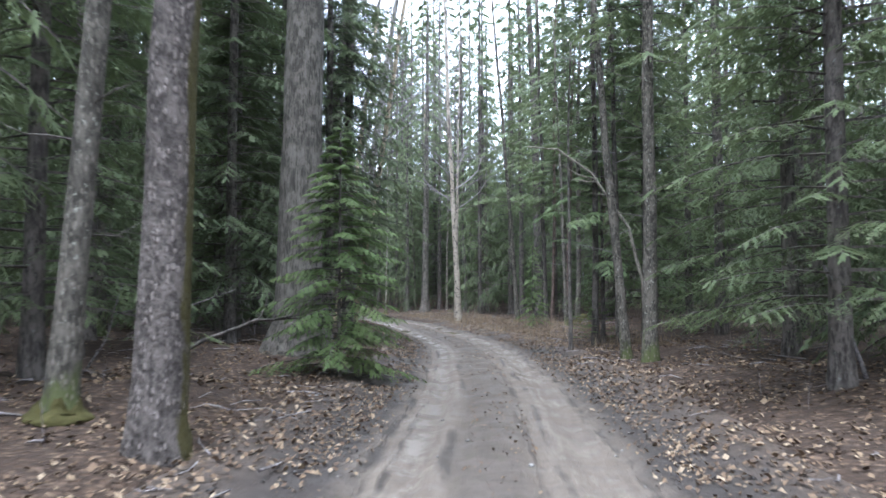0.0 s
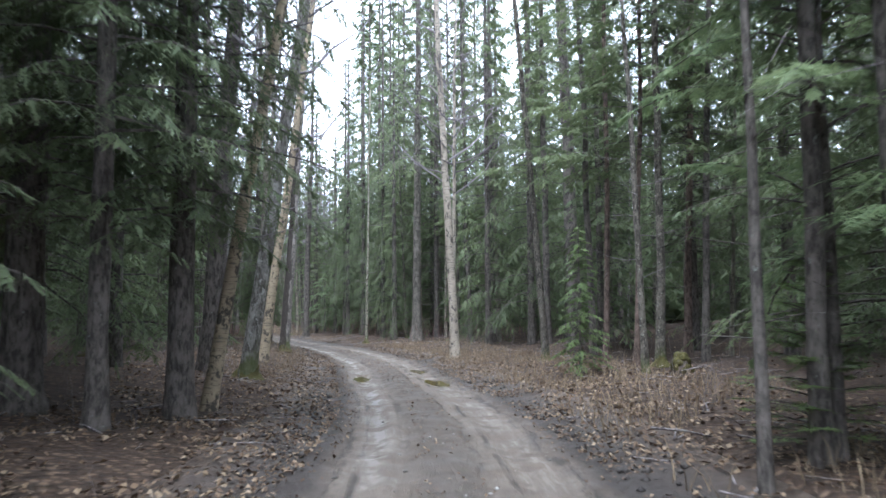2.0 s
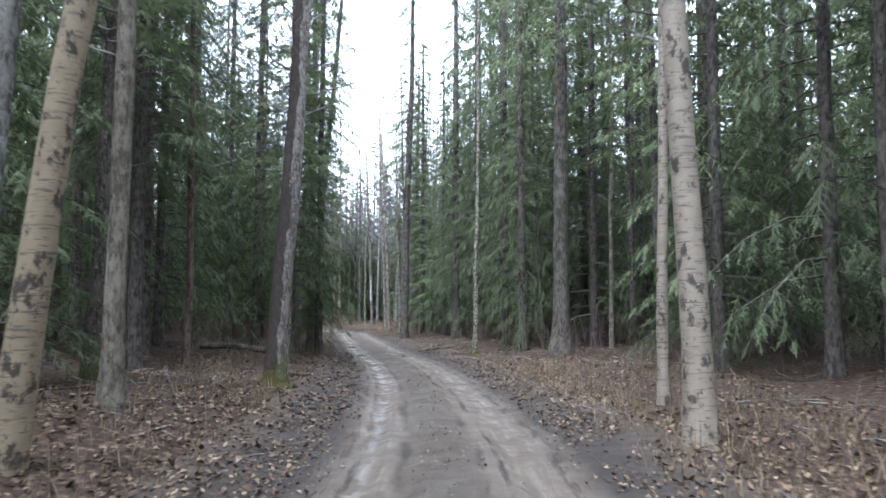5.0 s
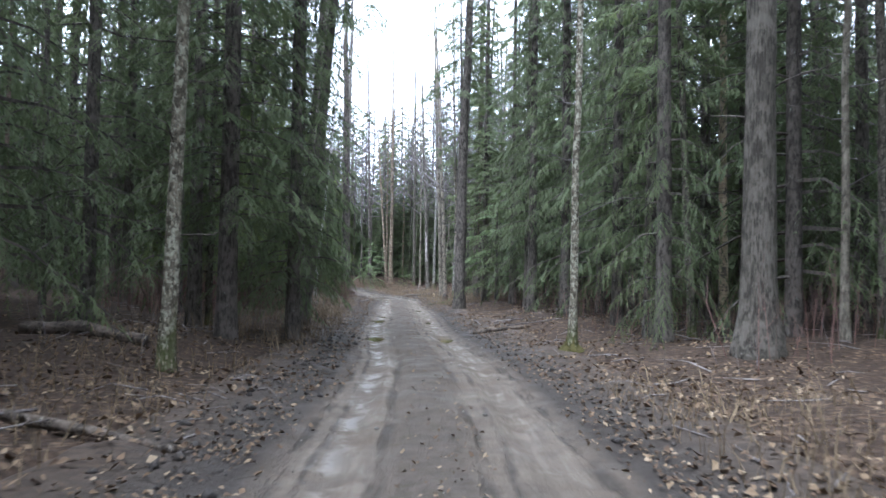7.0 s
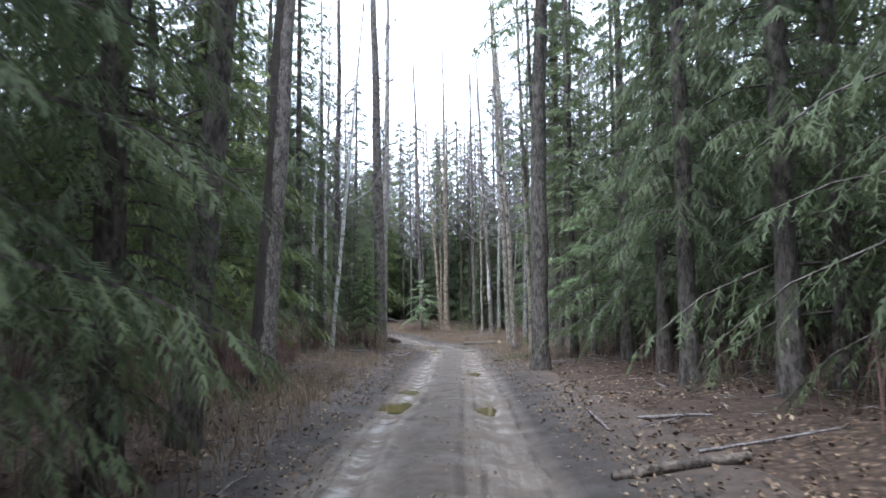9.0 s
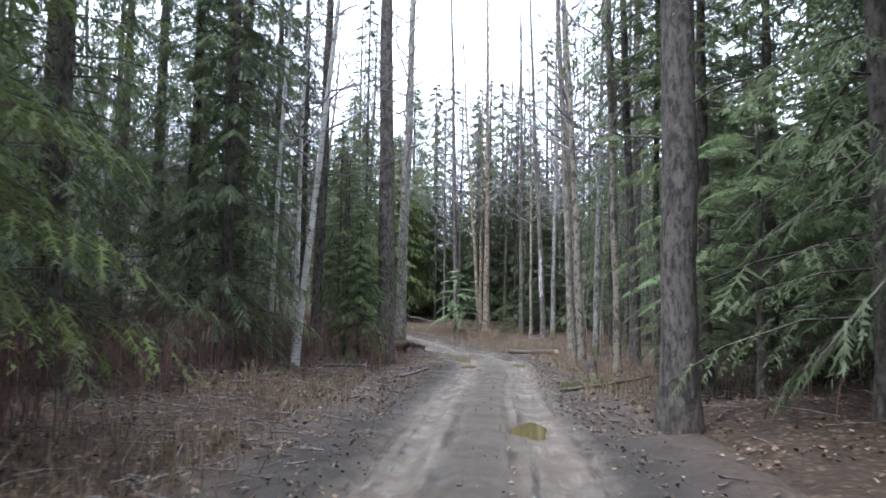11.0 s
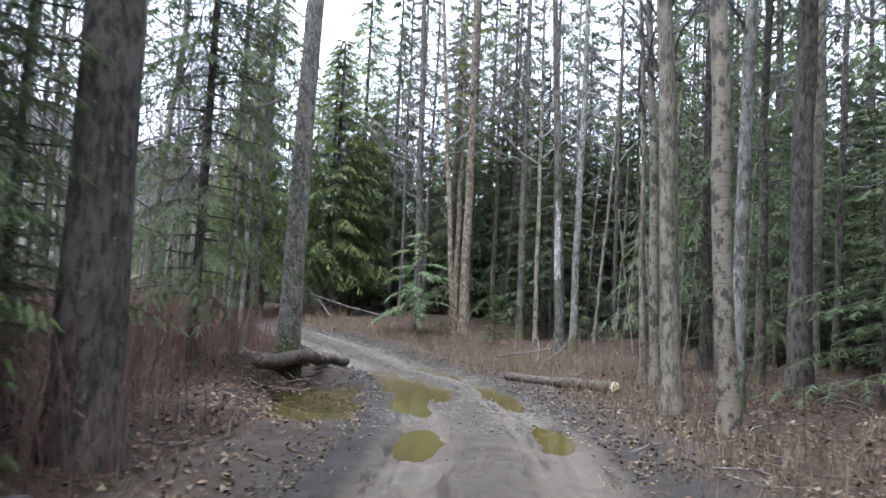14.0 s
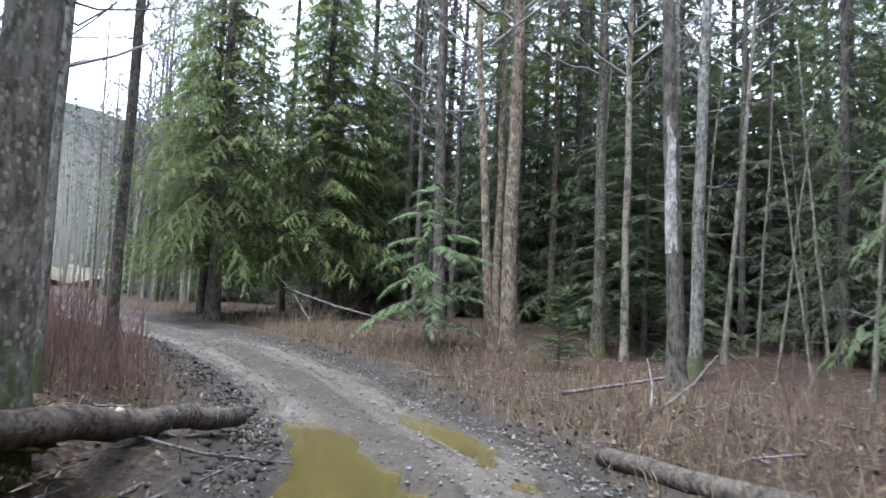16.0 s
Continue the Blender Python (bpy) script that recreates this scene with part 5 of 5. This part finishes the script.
def clods():
    """Clods of dark mud thrown up beside the ruts, largest in the churned stretches."""
    sets = [(scatter(1500, 51, 1.35, 2.3, -5, 112), 0.010, 0.034), (scatter(300, 52, 1.4, 2.4, 44, 66, right=False), 0.012, 0.07), (scatter(130, 53, 1.35, 2.0, 44, 66, left=False), 0.015, 0.06), (scatter(420, 54, 1.35, 2.1, 104, 113, right=False), 0.025, 0.09), (scatter(260, 55, 1.5, 2.2, 18, 34), 0.02, 0.06)]
    vs, fs, at = [], [], 0
    octa = np.array([[1, 0, 0], [-1, 0, 0], [0, 1, 0], [0, -1, 0], [0, 0, 0.8], [0, 0, -0.8]], float)
    tri = [[0, 2, 4], [2, 1, 4], [1, 3, 4], [3, 0, 4], [2, 0, 5], [1, 2, 5], [3, 1, 5], [0, 3, 5]]
    for (x, y, u, s, rng), small, large in sets:
        z = surface(x, y, u, s)
        size = small + (large - small) * rng.rand(len(x)) ** 2
        for i in range(len(x)):
            v = octa * size[i] * rng.uniform(0.6, 1.4, (6, 3)) + (x[i], y[i], z[i] + 0.2 * size[i])
            vs.append(v)
            fs += [[at + k for k in t] for t in tri]
            at += 6
    m = Mat("dark_mud_clods", 0.7, 0.35)
    m.color(m.mix(m.noise(m.mapped(), 30.0, 4.0), m.mix(m.island(), (0.018, 0.014, 0.012), (0.06, 0.048, 0.04)), (0.035, 0.028, 0.024)))
    m.bump(m.noise(m.mapped(), 60.0, 4.0), 0.8, 0.02)
    tagged(new("mud_clods", mesh_of("mud_clods", np.concatenate(vs), fs, m.m, True)), "dark clods of mud pushed up beside the ruts", "mud", kind="stuff")


def road_gravel():
    """Loose stones on the washed-out road round the bend."""
    vs, fs, at = [], [], 0
    octa = np.array([[1, 0, 0], [-1, 0, 0], [0, 1, 0], [0, -1, 0], [0, 0, 0.6], [0, 0, -0.6]], float)
    tri = [[0, 2, 4], [2, 1, 4], [1, 3, 4], [3, 0, 4], [2, 0, 5], [1, 2, 5], [3, 1, 5], [0, 3, 5]]
    for x, y, u, s, rng in (scatter(10500, 57, 0.0, 1.8, 97, 113.5, power=0.8), scatter(900, 58, 0.0, 1.5, -2, 98)):
        z = surface(x, y, u, s)
        size = 0.008 + 0.027 * rng.rand(len(x)) ** 2.5
        for i in range(len(x)):
            if z[i] < POOL_LEVEL + 0.015:
                continue
            vs.append(octa * size[i] * rng.uniform(0.6, 1.4, (6, 3)) + (x[i], y[i], z[i] + 0.25 * size[i]))
            fs += [[at + k for k in t] for t in tri]
            at += 6
    m = Mat("loose_gravel", 0.75, 0.3)
    m.color(m.mix(m.island(), (0.075, 0.066, 0.057), (0.25, 0.23, 0.205)))
    tagged(new("gravel", mesh_of("gravel", np.concatenate(vs), fs, m.m, True)), "loose grey gravel strewn over the muddy road", "gravel", kind="stuff")


def ground_twigs():
    sets = [scatter(1700, 61, 1.9, 8.5, -4, 112), scatter(260, 62, 1.9, 5.5, 76, 92, right=False)]
    x, y, u, s = [np.concatenate([q[i] for q in sets]) for i in range(4)]
    rng = sets[0][4]
    z = surface(x, y, u, s)
    parts = []
    for i in range(len(x)):
        a, size = rng.uniform(0, 6.283), rng.uniform(0.15, 0.9)
        w = np.array([math.cos(a), math.sin(a), rng.normal(0, 0.12)]) * size
        c = np.array([x[i], y[i], z[i] + 0.03])
        bend = rng.normal(0, 0.06 * size, 3)
        parts.append(tube(np.stack([c - w * 0.5, c + bend, c + w * 0.5]), np.array([1.0, 0.8, 0.35]) * rng.uniform(0.006, 0.016), 4, caps=False))
    v, f = joined(parts)
    tagged(new("fallen_twigs", mesh_of("fallen_twigs", v, f, STICK)), "fallen twigs strewn among the leaves", "twigs", kind="stuff")


leaf_litter()
blades("dead_grass", [scatter(5200, 71, 1.9, 5.0, 20, 56, left=False), scatter(1500, 70, 2.4, 5.0, 34, 60, right=False), scatter(4200, 72, 2.3, 4.5, 66, 112, right=False), scatter(5000, 73, 1.9, 5.5, 84, 113, left=False), scatter(4200, 74, 1.8, 5.5, 104, 118)], 0.10, 0.42, 0.006, GRASS, "tufts of dead tan grass along the verges", "grass", 0.42)
blades("dead_grass", [scatter(3600, 75, 2.2, 7.0, 84, 114, left=False), scatter(2500, 76, 2.2, 6.0, 106, 118), scatter(1500, 77, 2.0, 4.5, 60, 84, right=False)], 0.25, 0.62, 0.0055, GRASS, "tall dead tan grass among the trunks", "grass", 0.38)
blades("brush_thicket", [scatter(1000, 81, 3.6, 9.0, 66, 76, right=False), scatter(2600, 85, 4.6, 10.0, 76, 89, right=False), scatter(8500, 86, 2.6, 10.0, 87, 112, right=False), scatter(350, 82, 2.6, 8.0, 86, 113, left=False), scatter(3000, 83, 3.0, 11, 104, 117, right=False), scatter(900, 84, 4, 12, 55, 84, left=False)], 0.5, 1.6, 0.006, BRUSH, "leafless reddish brush stems in a thicket", "brush", 0.2, 3)
blades("forest_sprouts", [scatter(900, 91, 2.8, 9.0, -5, 66)], 0.25, 0.9, 0.005, TWIG, "thin bare sprouts rising from the leaf litter", "sprouts", 0.25, 2)
clods()
road_gravel()
ground_twigs()


# ---- fallen logs, sticks, stump and stripped trunk ----
def fallen(name, label, category, points, r0, r1, mat, sides=12, lift=True, seed=1, forks=0, cut=False):
    """A log or branch lying along points (x, y, height over the floor)."""
    rng = np.random.RandomState(seed)
    pts = np.array([(x, y, (floor_z(x, y) if lift else 0) + h) for x, y, h in points], float)
    q = np.linspace(0, 1, 3 * len(pts) - 2)
    path = np.stack([np.interp(q, np.linspace(0, 1, len(pts)), pts[:, i]) for i in range(3)], 1)
    path[1:-1] += rng.normal(0, 0.18 * r0, path[1:-1].shape)
    top = new(name)
    top.location = path[0]
    tagged(top, label, category)
    pieces = [tube(path - path[0], r0 + (r1 - r0) * q, sides, rng, 0.05)]
    v, f = joined(pieces)
    part("bark" if r0 > 0.05 else "stem", mesh_of(name, v, f, mat, True), top)
    for k in range(forks):
        b = rng.uniform(0.25, 0.9)
        root = np.array([np.interp(b, q, path[:, i]) for i in range(3)]) - path[0]
        way = (path[-1] - path[0]) / np.linalg.norm(path[-1] - path[0]) * 0.6 + rng.normal(0, 0.5, 3)
        way[2] = abs(way[2]) * 0.7
        size = rng.uniform(0.25, 0.75)
        p = root + way * (size * np.linspace(0, 1, 4))[:, None] + rng.normal(0, 0.03, (4, 3)) * [[0], [1], [1], [1]]
        v, f = tube(p, r0 * 0.45 * np.array([1, 0.75, 0.5, 0.2]), 6)
        part("side_branch", mesh_of("side_branch", v, f, mat, True), top)
    if cut:
        e, w = path[-1] - path[0], path[-1] - path[-2]
        w = w / np.linalg.norm(w)
        v, f = tube(np.stack([e + w * 0.001, e + w * 0.012, e + w * 0.03, e + w * 0.06]), [r1 * 0.9, r1 * 0.86, r1 * 0.6, r1 * 0.2], 12, rng, 0.16)
        v += np.outer(rng.uniform(-0.012, 0.045, len(v)) * (np.arange(len(v)) >= 12), w)
        part("broken_end", mesh_of("broken_end", v, f, CUT), top, "pale splintered wood")
    return top


LOG_BARK = bark("log_bark", (0.045, 0.036, 0.030), (0.135, 0.108, 0.088), (0.24, 0.215, 0.18), 0.64, 8.0, 10.0, grain=0.9)
fallen("fallen_log", "barked log lying along the verge with a splintered end", "log", [(-22.15, 106.2, 0.08), (-20.6, 104.7, 0.09), (-19.0, 102.95, 0.10)], 0.10, 0.125, LOG_BARK, 14, seed=3, cut=True)
fallen("fallen_log", "long fallen log with a fresh break across flooded ground", "log", [(-26.2, 105.3, 0.16), (-25.95, 104.2, 0.26), (-25.66, 103.0, 0.34)], 0.115, 0.13, LOG_BARK, 14, lift=False, seed=4, cut=True)
fallen("fallen_log", "mossy butt of a snapped log at the water's edge", "log", [(-25.63, 102.97, 0.31), (-25.32, 101.6, 0.42), (-24.9, 99.6, 0.44)], 0.135, 0.155, LOG_BARK, 14, lift=False, seed=5)
fallen("fallen_log", "thin dark log on the leaf litter", "log", [(-8.4, 52.0, 0.05), (-7.2, 51.9, 0.06), (-6.1, 51.85, 0.04)], 0.055, 0.04, LOG_BARK, 10, seed=6, forks=1)
fallen("fallen_log", "grey log lying under the spruces", "log", [(-11.6, 56.2, 0.09), (-10.6, 56.3, 0.09), (-9.6, 56.3, 0.08)], 0.10, 0.085, LOG_BARK, 12, seed=7)
fallen("fallen_log", "rotting log half sunk beside the verge", "log", [(-7.3, 66.5, 0.04), (-6.7, 66.75, 0.06), (-6.1, 67.0, 0.05)], 0.058, 0.05, LOG_BARK, 12, seed=8)
fallen("fallen_branch", "pale bare stick lying over a rotting log", "branch", [(-6.55, 67.0, 0.14), (-6.0, 67.3, 0.12), (-5.2, 67.7, 0.10)], 0.02, 0.012, STICK, 7, seed=25)
fallen("fallen_branch", "pale bare stick on the dark verge", "branch", [(-7.5, 70.2, 0.03), (-7.0, 69.8, 0.05), (-6.5, 69.4, 0.06)], 0.03, 0.018, STICK, 7, seed=9, forks=1)
fallen("fallen_branch", "broken stick leaning on the verge", "branch", [(-8.25, 70.7, 0.12), (-8.0, 70.1, 0.06), (-7.75, 69.4, 0.03)], 0.024, 0.016, STICK, 7, seed=10, forks=2)
fallen("fallen_branch", "dark rotting branch beside the green verge", "branch", [(-14.55, 86.9, 0.03), (-13.8, 87.5, 0.05), (-12.9, 88.5, 0.05)], 0.045, 0.035, LOG_BARK, 8, seed=11)
fallen("fallen_branch", "grey weathered branch with broken forks", "branch", [(-18.95, 88.2, 0.04), (-19.15, 89.4, 0.10), (-19.35, 90.7, 0.14)], 0.05, 0.03, STICK, 8, seed=12, forks=5)
fallen("fallen_branch", "forked bare branch in the brush", "branch", [(-20.4, 86.9, 0.05), (-20.2, 88.2, 0.10), (-20.3, 89.6, 0.08)], 0.03, 0.015, STICK, 7, seed=13, forks=5)
fallen("fallen_branch", "pale pole propped beside the stripped trunk", "branch", [(-24.0, 110.9, 0.10), (-23.3, 111.6, 0.22), (-22.6, 112.4, 0.34)], 0.035, 0.028, STICK, 8, seed=14)
fallen("fallen_branch", "forked bare stick standing in the grass", "branch", [(-22.3, 109.6, 0.02), (-22.35, 110.0, 0.35), (-22.5, 110.3, 0.75)], 0.022, 0.012, STICK, 7, seed=15, forks=2)
fallen("fallen_branch", "slanting bare stick at the trunk's foot", "branch", [(-22.2, 109.8, 0.02), (-21.8, 110.3, 0.35), (-21.5, 110.6, 0.8)], 0.024, 0.012, STICK, 7, seed=16, forks=1)
fallen("fallen_branch", "long bare branch hanging before the cedars", "branch", [(-36.0, 118.2, 1.6), (-34.2, 117.3, 0.8), (-32.9, 116.4, 0.1)], 0.04, 0.018, STICK, 7, seed=17, forks=3)
fallen("fallen_branch", "long bare pole leaning low before the cedars", "branch", [(-34.6, 117.4, 0.9), (-32.2, 116.6, 0.6), (-29.9, 116.0, 0.2)], 0.035, 0.015, STICK, 7, seed=18, forks=2)
fallen("dead_stem", "bent dead stem with grey lichen arching towards the track", "dead tree", [(4.95, 19.8, 0.0), (4.85, 19.8, 1.6), (4.55, 19.85, 2.9), (3.7, 19.9, 4.3), (2.9, 19.9, 4.9), (2.2, 19.9, 5.0)], 0.052, 0.014, BARK["pale"], 8, seed=28, forks=4)
fallen("fallen_branch", "dark dead branch caught low against a trunk", "branch", [(-8.8, 41.1, 0.35), (-7.6, 41.5, 0.75), (-6.3, 42.2, 1.0)], 0.035, 0.016, BARK["dark"], 7, seed=19, forks=2)
fallen("fallen_branch", "dark arched dead branch below the old cedar", "branch", [(-4.5, 14.4, 0.05), (-3.8, 14.7, 0.5), (-3.0, 15.0, 0.82), (-2.2, 15.3, 0.9)], 0.042, 0.018, BARK["dark"], 8, seed=20, forks=5)
fallen("fallen_branch", "crooked grey stick standing in the undergrowth", "branch", [(-4.8, 12.4, 0.0), (-4.55, 12.6, 0.5), (-4.5, 12.7, 0.9), (-4.4, 12.7, 1.25)], 0.02, 0.010, STICK, 7, seed=26, forks=2)
fallen("fallen_branch", "thin grey branch slanting through the undergrowth", "branch", [(-4.5, 13.2, 0.55), (-3.8, 13.6, 1.05), (-3.1, 14.0, 1.4)], 0.018, 0.008, STICK, 7, seed=27, forks=3)
fallen("fallen_branch", "pale leaning dead stem in the undergrowth", "branch", [(5.55, 11.3, 0.0), (5.35, 11.35, 0.75), (5.1, 11.4, 1.5)], 0.035, 0.022, STICK, 8, seed=21)
fallen("fallen_branch", "thin arched bare stem bent over the brush", "branch", [(-24.3, 88.6, 0.0), (-24.0, 89.4, 0.7), (-23.7, 90.1, 0.95), (-23.4, 90.6, 0.75), (-23.2, 91.0, 0.2)], 0.022, 0.012, STICK, 7, seed=24, forks=1)
fallen("fallen_branch", "grey stick flung on the wet verge", "branch", [(-26.0, 103.0, 0.10), (-25.2, 103.6, 0.06), (-24.6, 104.2, 0.04)], 0.022, 0.012, STICK, 7, seed=22, forks=2)


for k in range(11):
    rk = random.Random(200 + k)
    cx, cy, a, half = -25.0 + rk.uniform(-0.8, 0.6), 102.7 + rk.uniform(-1.0, 1.0), rk.uniform(0, 3.14), rk.uniform(0.35, 0.85)
    dx, dy = half * math.cos(a), half * math.sin(a)
    fallen("fallen_branch", "thin bare stick lying in the shallow flood water", "branch", [(cx - dx, cy - dy, -0.15), (cx, cy, -0.11 + rk.uniform(0, 0.08)), (cx + dx, cy + dy, -0.12 + rk.uniform(0, 0.2))], rk.uniform(0.010, 0.022), 0.007, STICK, 6, lift=False, seed=200 + k, forks=rk.randint(0, 2))


def flood_litter():
    """Drowned grass and leaves that break the surface of the flooded verge."""
    rng = np.random.RandomState(91)
    n = 1600
    u, d = U_END + rng.uniform(-6.5, 3.5, n), -rng.uniform(1.6, 4.2, n)
    keep = value_noise(u * 1.1, d * 1.6, 43) > 0.40
    u, d = u[keep], d[keep]
    n = len(u)
    i = np.clip((u / 0.25).astype(int), 0, len(MID) - 1)
    xy = MID[i] + SIDE[i] * d[:, None] + HEAD[i] * rng.uniform(-0.15, 0.15, (n, 1))
    z = np.maximum(POOL_LEVEL + 0.004, surface(xy[:, 0], xy[:, 1], u, d))
    a, size, up = rng.uniform(0, 6.283, n), rng.uniform(0.04, 0.22, n), rng.uniform(0.0, 0.5, n) ** 2
    way = np.stack([np.cos(a), np.sin(a), up], 1) * size[:, None]
    w = np.stack([-np.sin(a), np.cos(a), 0 * a], 1) * rng.uniform(0.004, 0.016, n)[:, None]
    c = np.column_stack([xy, z])
    v = np.stack([c - w, c + w, c + way + 0.5 * w, c + way - 0.5 * w], 1).reshape(-1, 3)
    tagged(new("drowned_litter", mesh_of("drowned_litter", v, np.arange(len(v)).reshape(-1, 4), LEAF)), "sodden leaves and grass in the flooded verge", "litter", kind="stuff")


flood_litter()


def mossy_stump():
    rng = np.random.RandomState(33)
    x, y = 5.4, 30.9
    top = new("mossy_stump")
    top.location = (x, y, floor_z(x, y))
    tagged(top, "low rotten stump under bright green moss", "stump")
    z = np.array([-0.1, 0.0, 0.15, 0.3])
    v, f = tube(np.stack([0 * z, 0 * z, z], 1), [0.26, 0.22, 0.17, 0.15], 12, rng, 0.08)
    part("wood", mesh_of("stump_wood", v, f, LOG_BARK, True), top)
    lumps = []
    for k in range(16):
        a, d, zc, r = k * 2.4, 0.13 * math.sqrt(k / 16) + 0.03, 0.36 - 0.018 * k + rng.uniform(-0.03, 0.04), rng.uniform(0.06, 0.11)
        q = np.array([-1.0, -0.7, 0.0, 0.6, 0.95, 1.0]) * r
        at = np.stack([d * math.cos(a) + 0 * q, d * math.sin(a) + 0 * q, zc + q], 1)
        lumps.append(tube(at, np.sqrt(np.maximum(r * r - q * q, 1e-5)), 9, rng, 0.16))
    v, f = joined(lumps)
    part("moss", mesh_of("stump_moss", v, f, MOSS, True), top, "thick green moss cap")


def stripped_wood():
    """Bare pale wood where the bark is gone from a trunk by the bend."""
    x, y = -22.5, 113.1
    host = [o for o in bpy.data.objects if o.name.startswith("cedar_tree") and abs(o.location.x - x) < 0.02 and abs(o.location.y - y) < 0.02][0]
    rng = np.random.RandomState(12)
    vs, fs, n, m = [], [], 12, 7
    for i in range(n):
        z = 2.5 + 2.6 * i / (n - 1)
        r = 0.15 * (1.06 - 0.72 * (z / 20) ** 1.1) + 0.014
        half = 1.15 * (1 - (max(0, i - 8) / 4.0) ** 1.3) + 0.1 * rng.randn()
        for j in range(m):
            a = radians(236) + half * (2 * j / (m - 1) - 1)
            vs.append((-0.03 * z + r * math.cos(a), -0.012 * z + r * math.sin(a), z))
    for i in range(n - 1):
        for j in range(m - 1):
            k = i * m + j
            fs.append([k, k + 1, k + m + 1, k + m])
    part("stripped_wood", mesh_of("stripped_wood", np.array(vs), fs, BARK["snag"], True), host, "pale grey wood bare of bark")


def green_tuft():
    x, y, u, s, rng = scatter(1700, 95, 1.75, 3.0, 86.2, 88.4, left=False)
    z = surface(x, y, u, s) - 0.01
    n = len(x)
    h = rng.uniform(0.03, 0.11, n)
    a = rng.uniform(0, 6.283, n)
    w = np.stack([np.cos(a), np.sin(a), 0 * a], 1) * 0.006
    root = np.stack([x, y, z], 1)
    tip = root + np.stack([rng.normal(0, 0.04, n), rng.normal(0, 0.04, n), h], 1)
    v = np.stack([root - w, root + w, tip], 1).reshape(-1, 3)
    tagged(new("green_grass", mesh_of("green_grass", v, np.arange(len(v)).reshape(-1, 3), GREEN_GRASS)), "patch of short fresh green grass on the verge", "grass", kind="stuff")


def rotten_stump():
    rng = np.random.RandomState(44)
    x, y = -14.75, 90.7
    top = new("rotten_stump")
    top.location = (x, y, floor_z(x, y))
    tagged(top, "dark rotten stump with a jagged top among grass", "stump")
    z = np.array([-0.1, 0.02, 0.15, 0.3, 0.42, 0.44])
    v, f = tube(np.stack([0.02 * z, 0 * z, z], 1), [0.24, 0.19, 0.15, 0.14, 0.13, 0.06], 14, rng, 0.09)
    v[56:, 2] += rng.uniform(-0.16, 0.12, len(v) - 56)
    part("wood", mesh_of("rotten_wood", v, f, BARK["dark"], True), top)


def gravel_bank():
    """A pale bare bank far off through the leafless trees."""
    cx, cy = -66.0, 135.6
    a, b = np.meshgrid(np.linspace(-9, 9, 46), np.linspace(-3, 3, 16), indexing="ij")
    x, y = cx + 0.64 * a - 0.77 * b, cy + 0.77 * a + 0.64 * b
    z = 4.05 - 0.12 * b**2 + 0.9 * (value_noise(x * 0.6, y * 0.6, 61) - 0.5) - 0.02 * a**2
    i = (np.arange(45)[:, None] * 16 + np.arange(15)[None]).ravel()
    m = Mat("pale_gravel", 0.9, 0.2)
    m.color(m.mix(m.ramp(m.noise(m.mapped(), 1.4, 6.0, 0.7), [(0.35, 0.0), (0.65, 1.0)]), (0.075, 0.066, 0.042), (0.16, 0.142, 0.098)))
    me = mesh_of("gravel_bank", np.stack([x.ravel(), y.ravel(), z.ravel()], 1), np.stack([i, i + 16, i + 17, i + 1], 1), m.m, True)
    tagged(new("gravel_bank", me), "pale bare gravel bank beyond leafless trees", "bank", kind="structure")


rotten_stump()
gravel_bank()
mossy_stump()
stripped_wood()
green_tuft()


def bare_far_wood():
    """A leafless wood of pale stems between the bend and the hill."""
    rng = np.random.RandomState(81)
    tubes = []
    while len(tubes) < 9000:
        x, y = rng.uniform(-120, -37), rng.uniform(94, 180)
        if abs(road_at([x], [y])[1][0]) < 5 or (x > -46 and y > 112):
            continue
        z, h, lean = floor_z(x, y), rng.uniform(7, 14), rng.normal(0, 0.04, 2)
        zz = np.array([-0.3, 0.5 * h, h])
        tubes.append(tube(np.stack([x + lean[0] * zz, y + lean[1] * zz, z + zz], 1), rng.uniform(0.04, 0.09) * np.array([1.0, 0.65, 0.15]), 3, caps=False))
        for _ in range(3):
            a, q = rng.uniform(0, 6.283), rng.uniform(0.3, 0.95)
            root = np.array([x + lean[0] * q * h, y + lean[1] * q * h, z + q * h])
            way = np.array([math.cos(a), math.sin(a), rng.uniform(0.6, 1.5)]) * rng.uniform(0.6, 1.8) * (1.15 - q)
            tubes.append(tube(np.stack([root, root + way]), [0.022, 0.008], 3, caps=False))
    v, f = joined(tubes)
    tagged(new("bare_wood", mesh_of("bare_wood", v, f, PALE_STEM)), "grey-brown leafless wood behind the clearing", "woods", kind="stuff")


bare_far_wood()
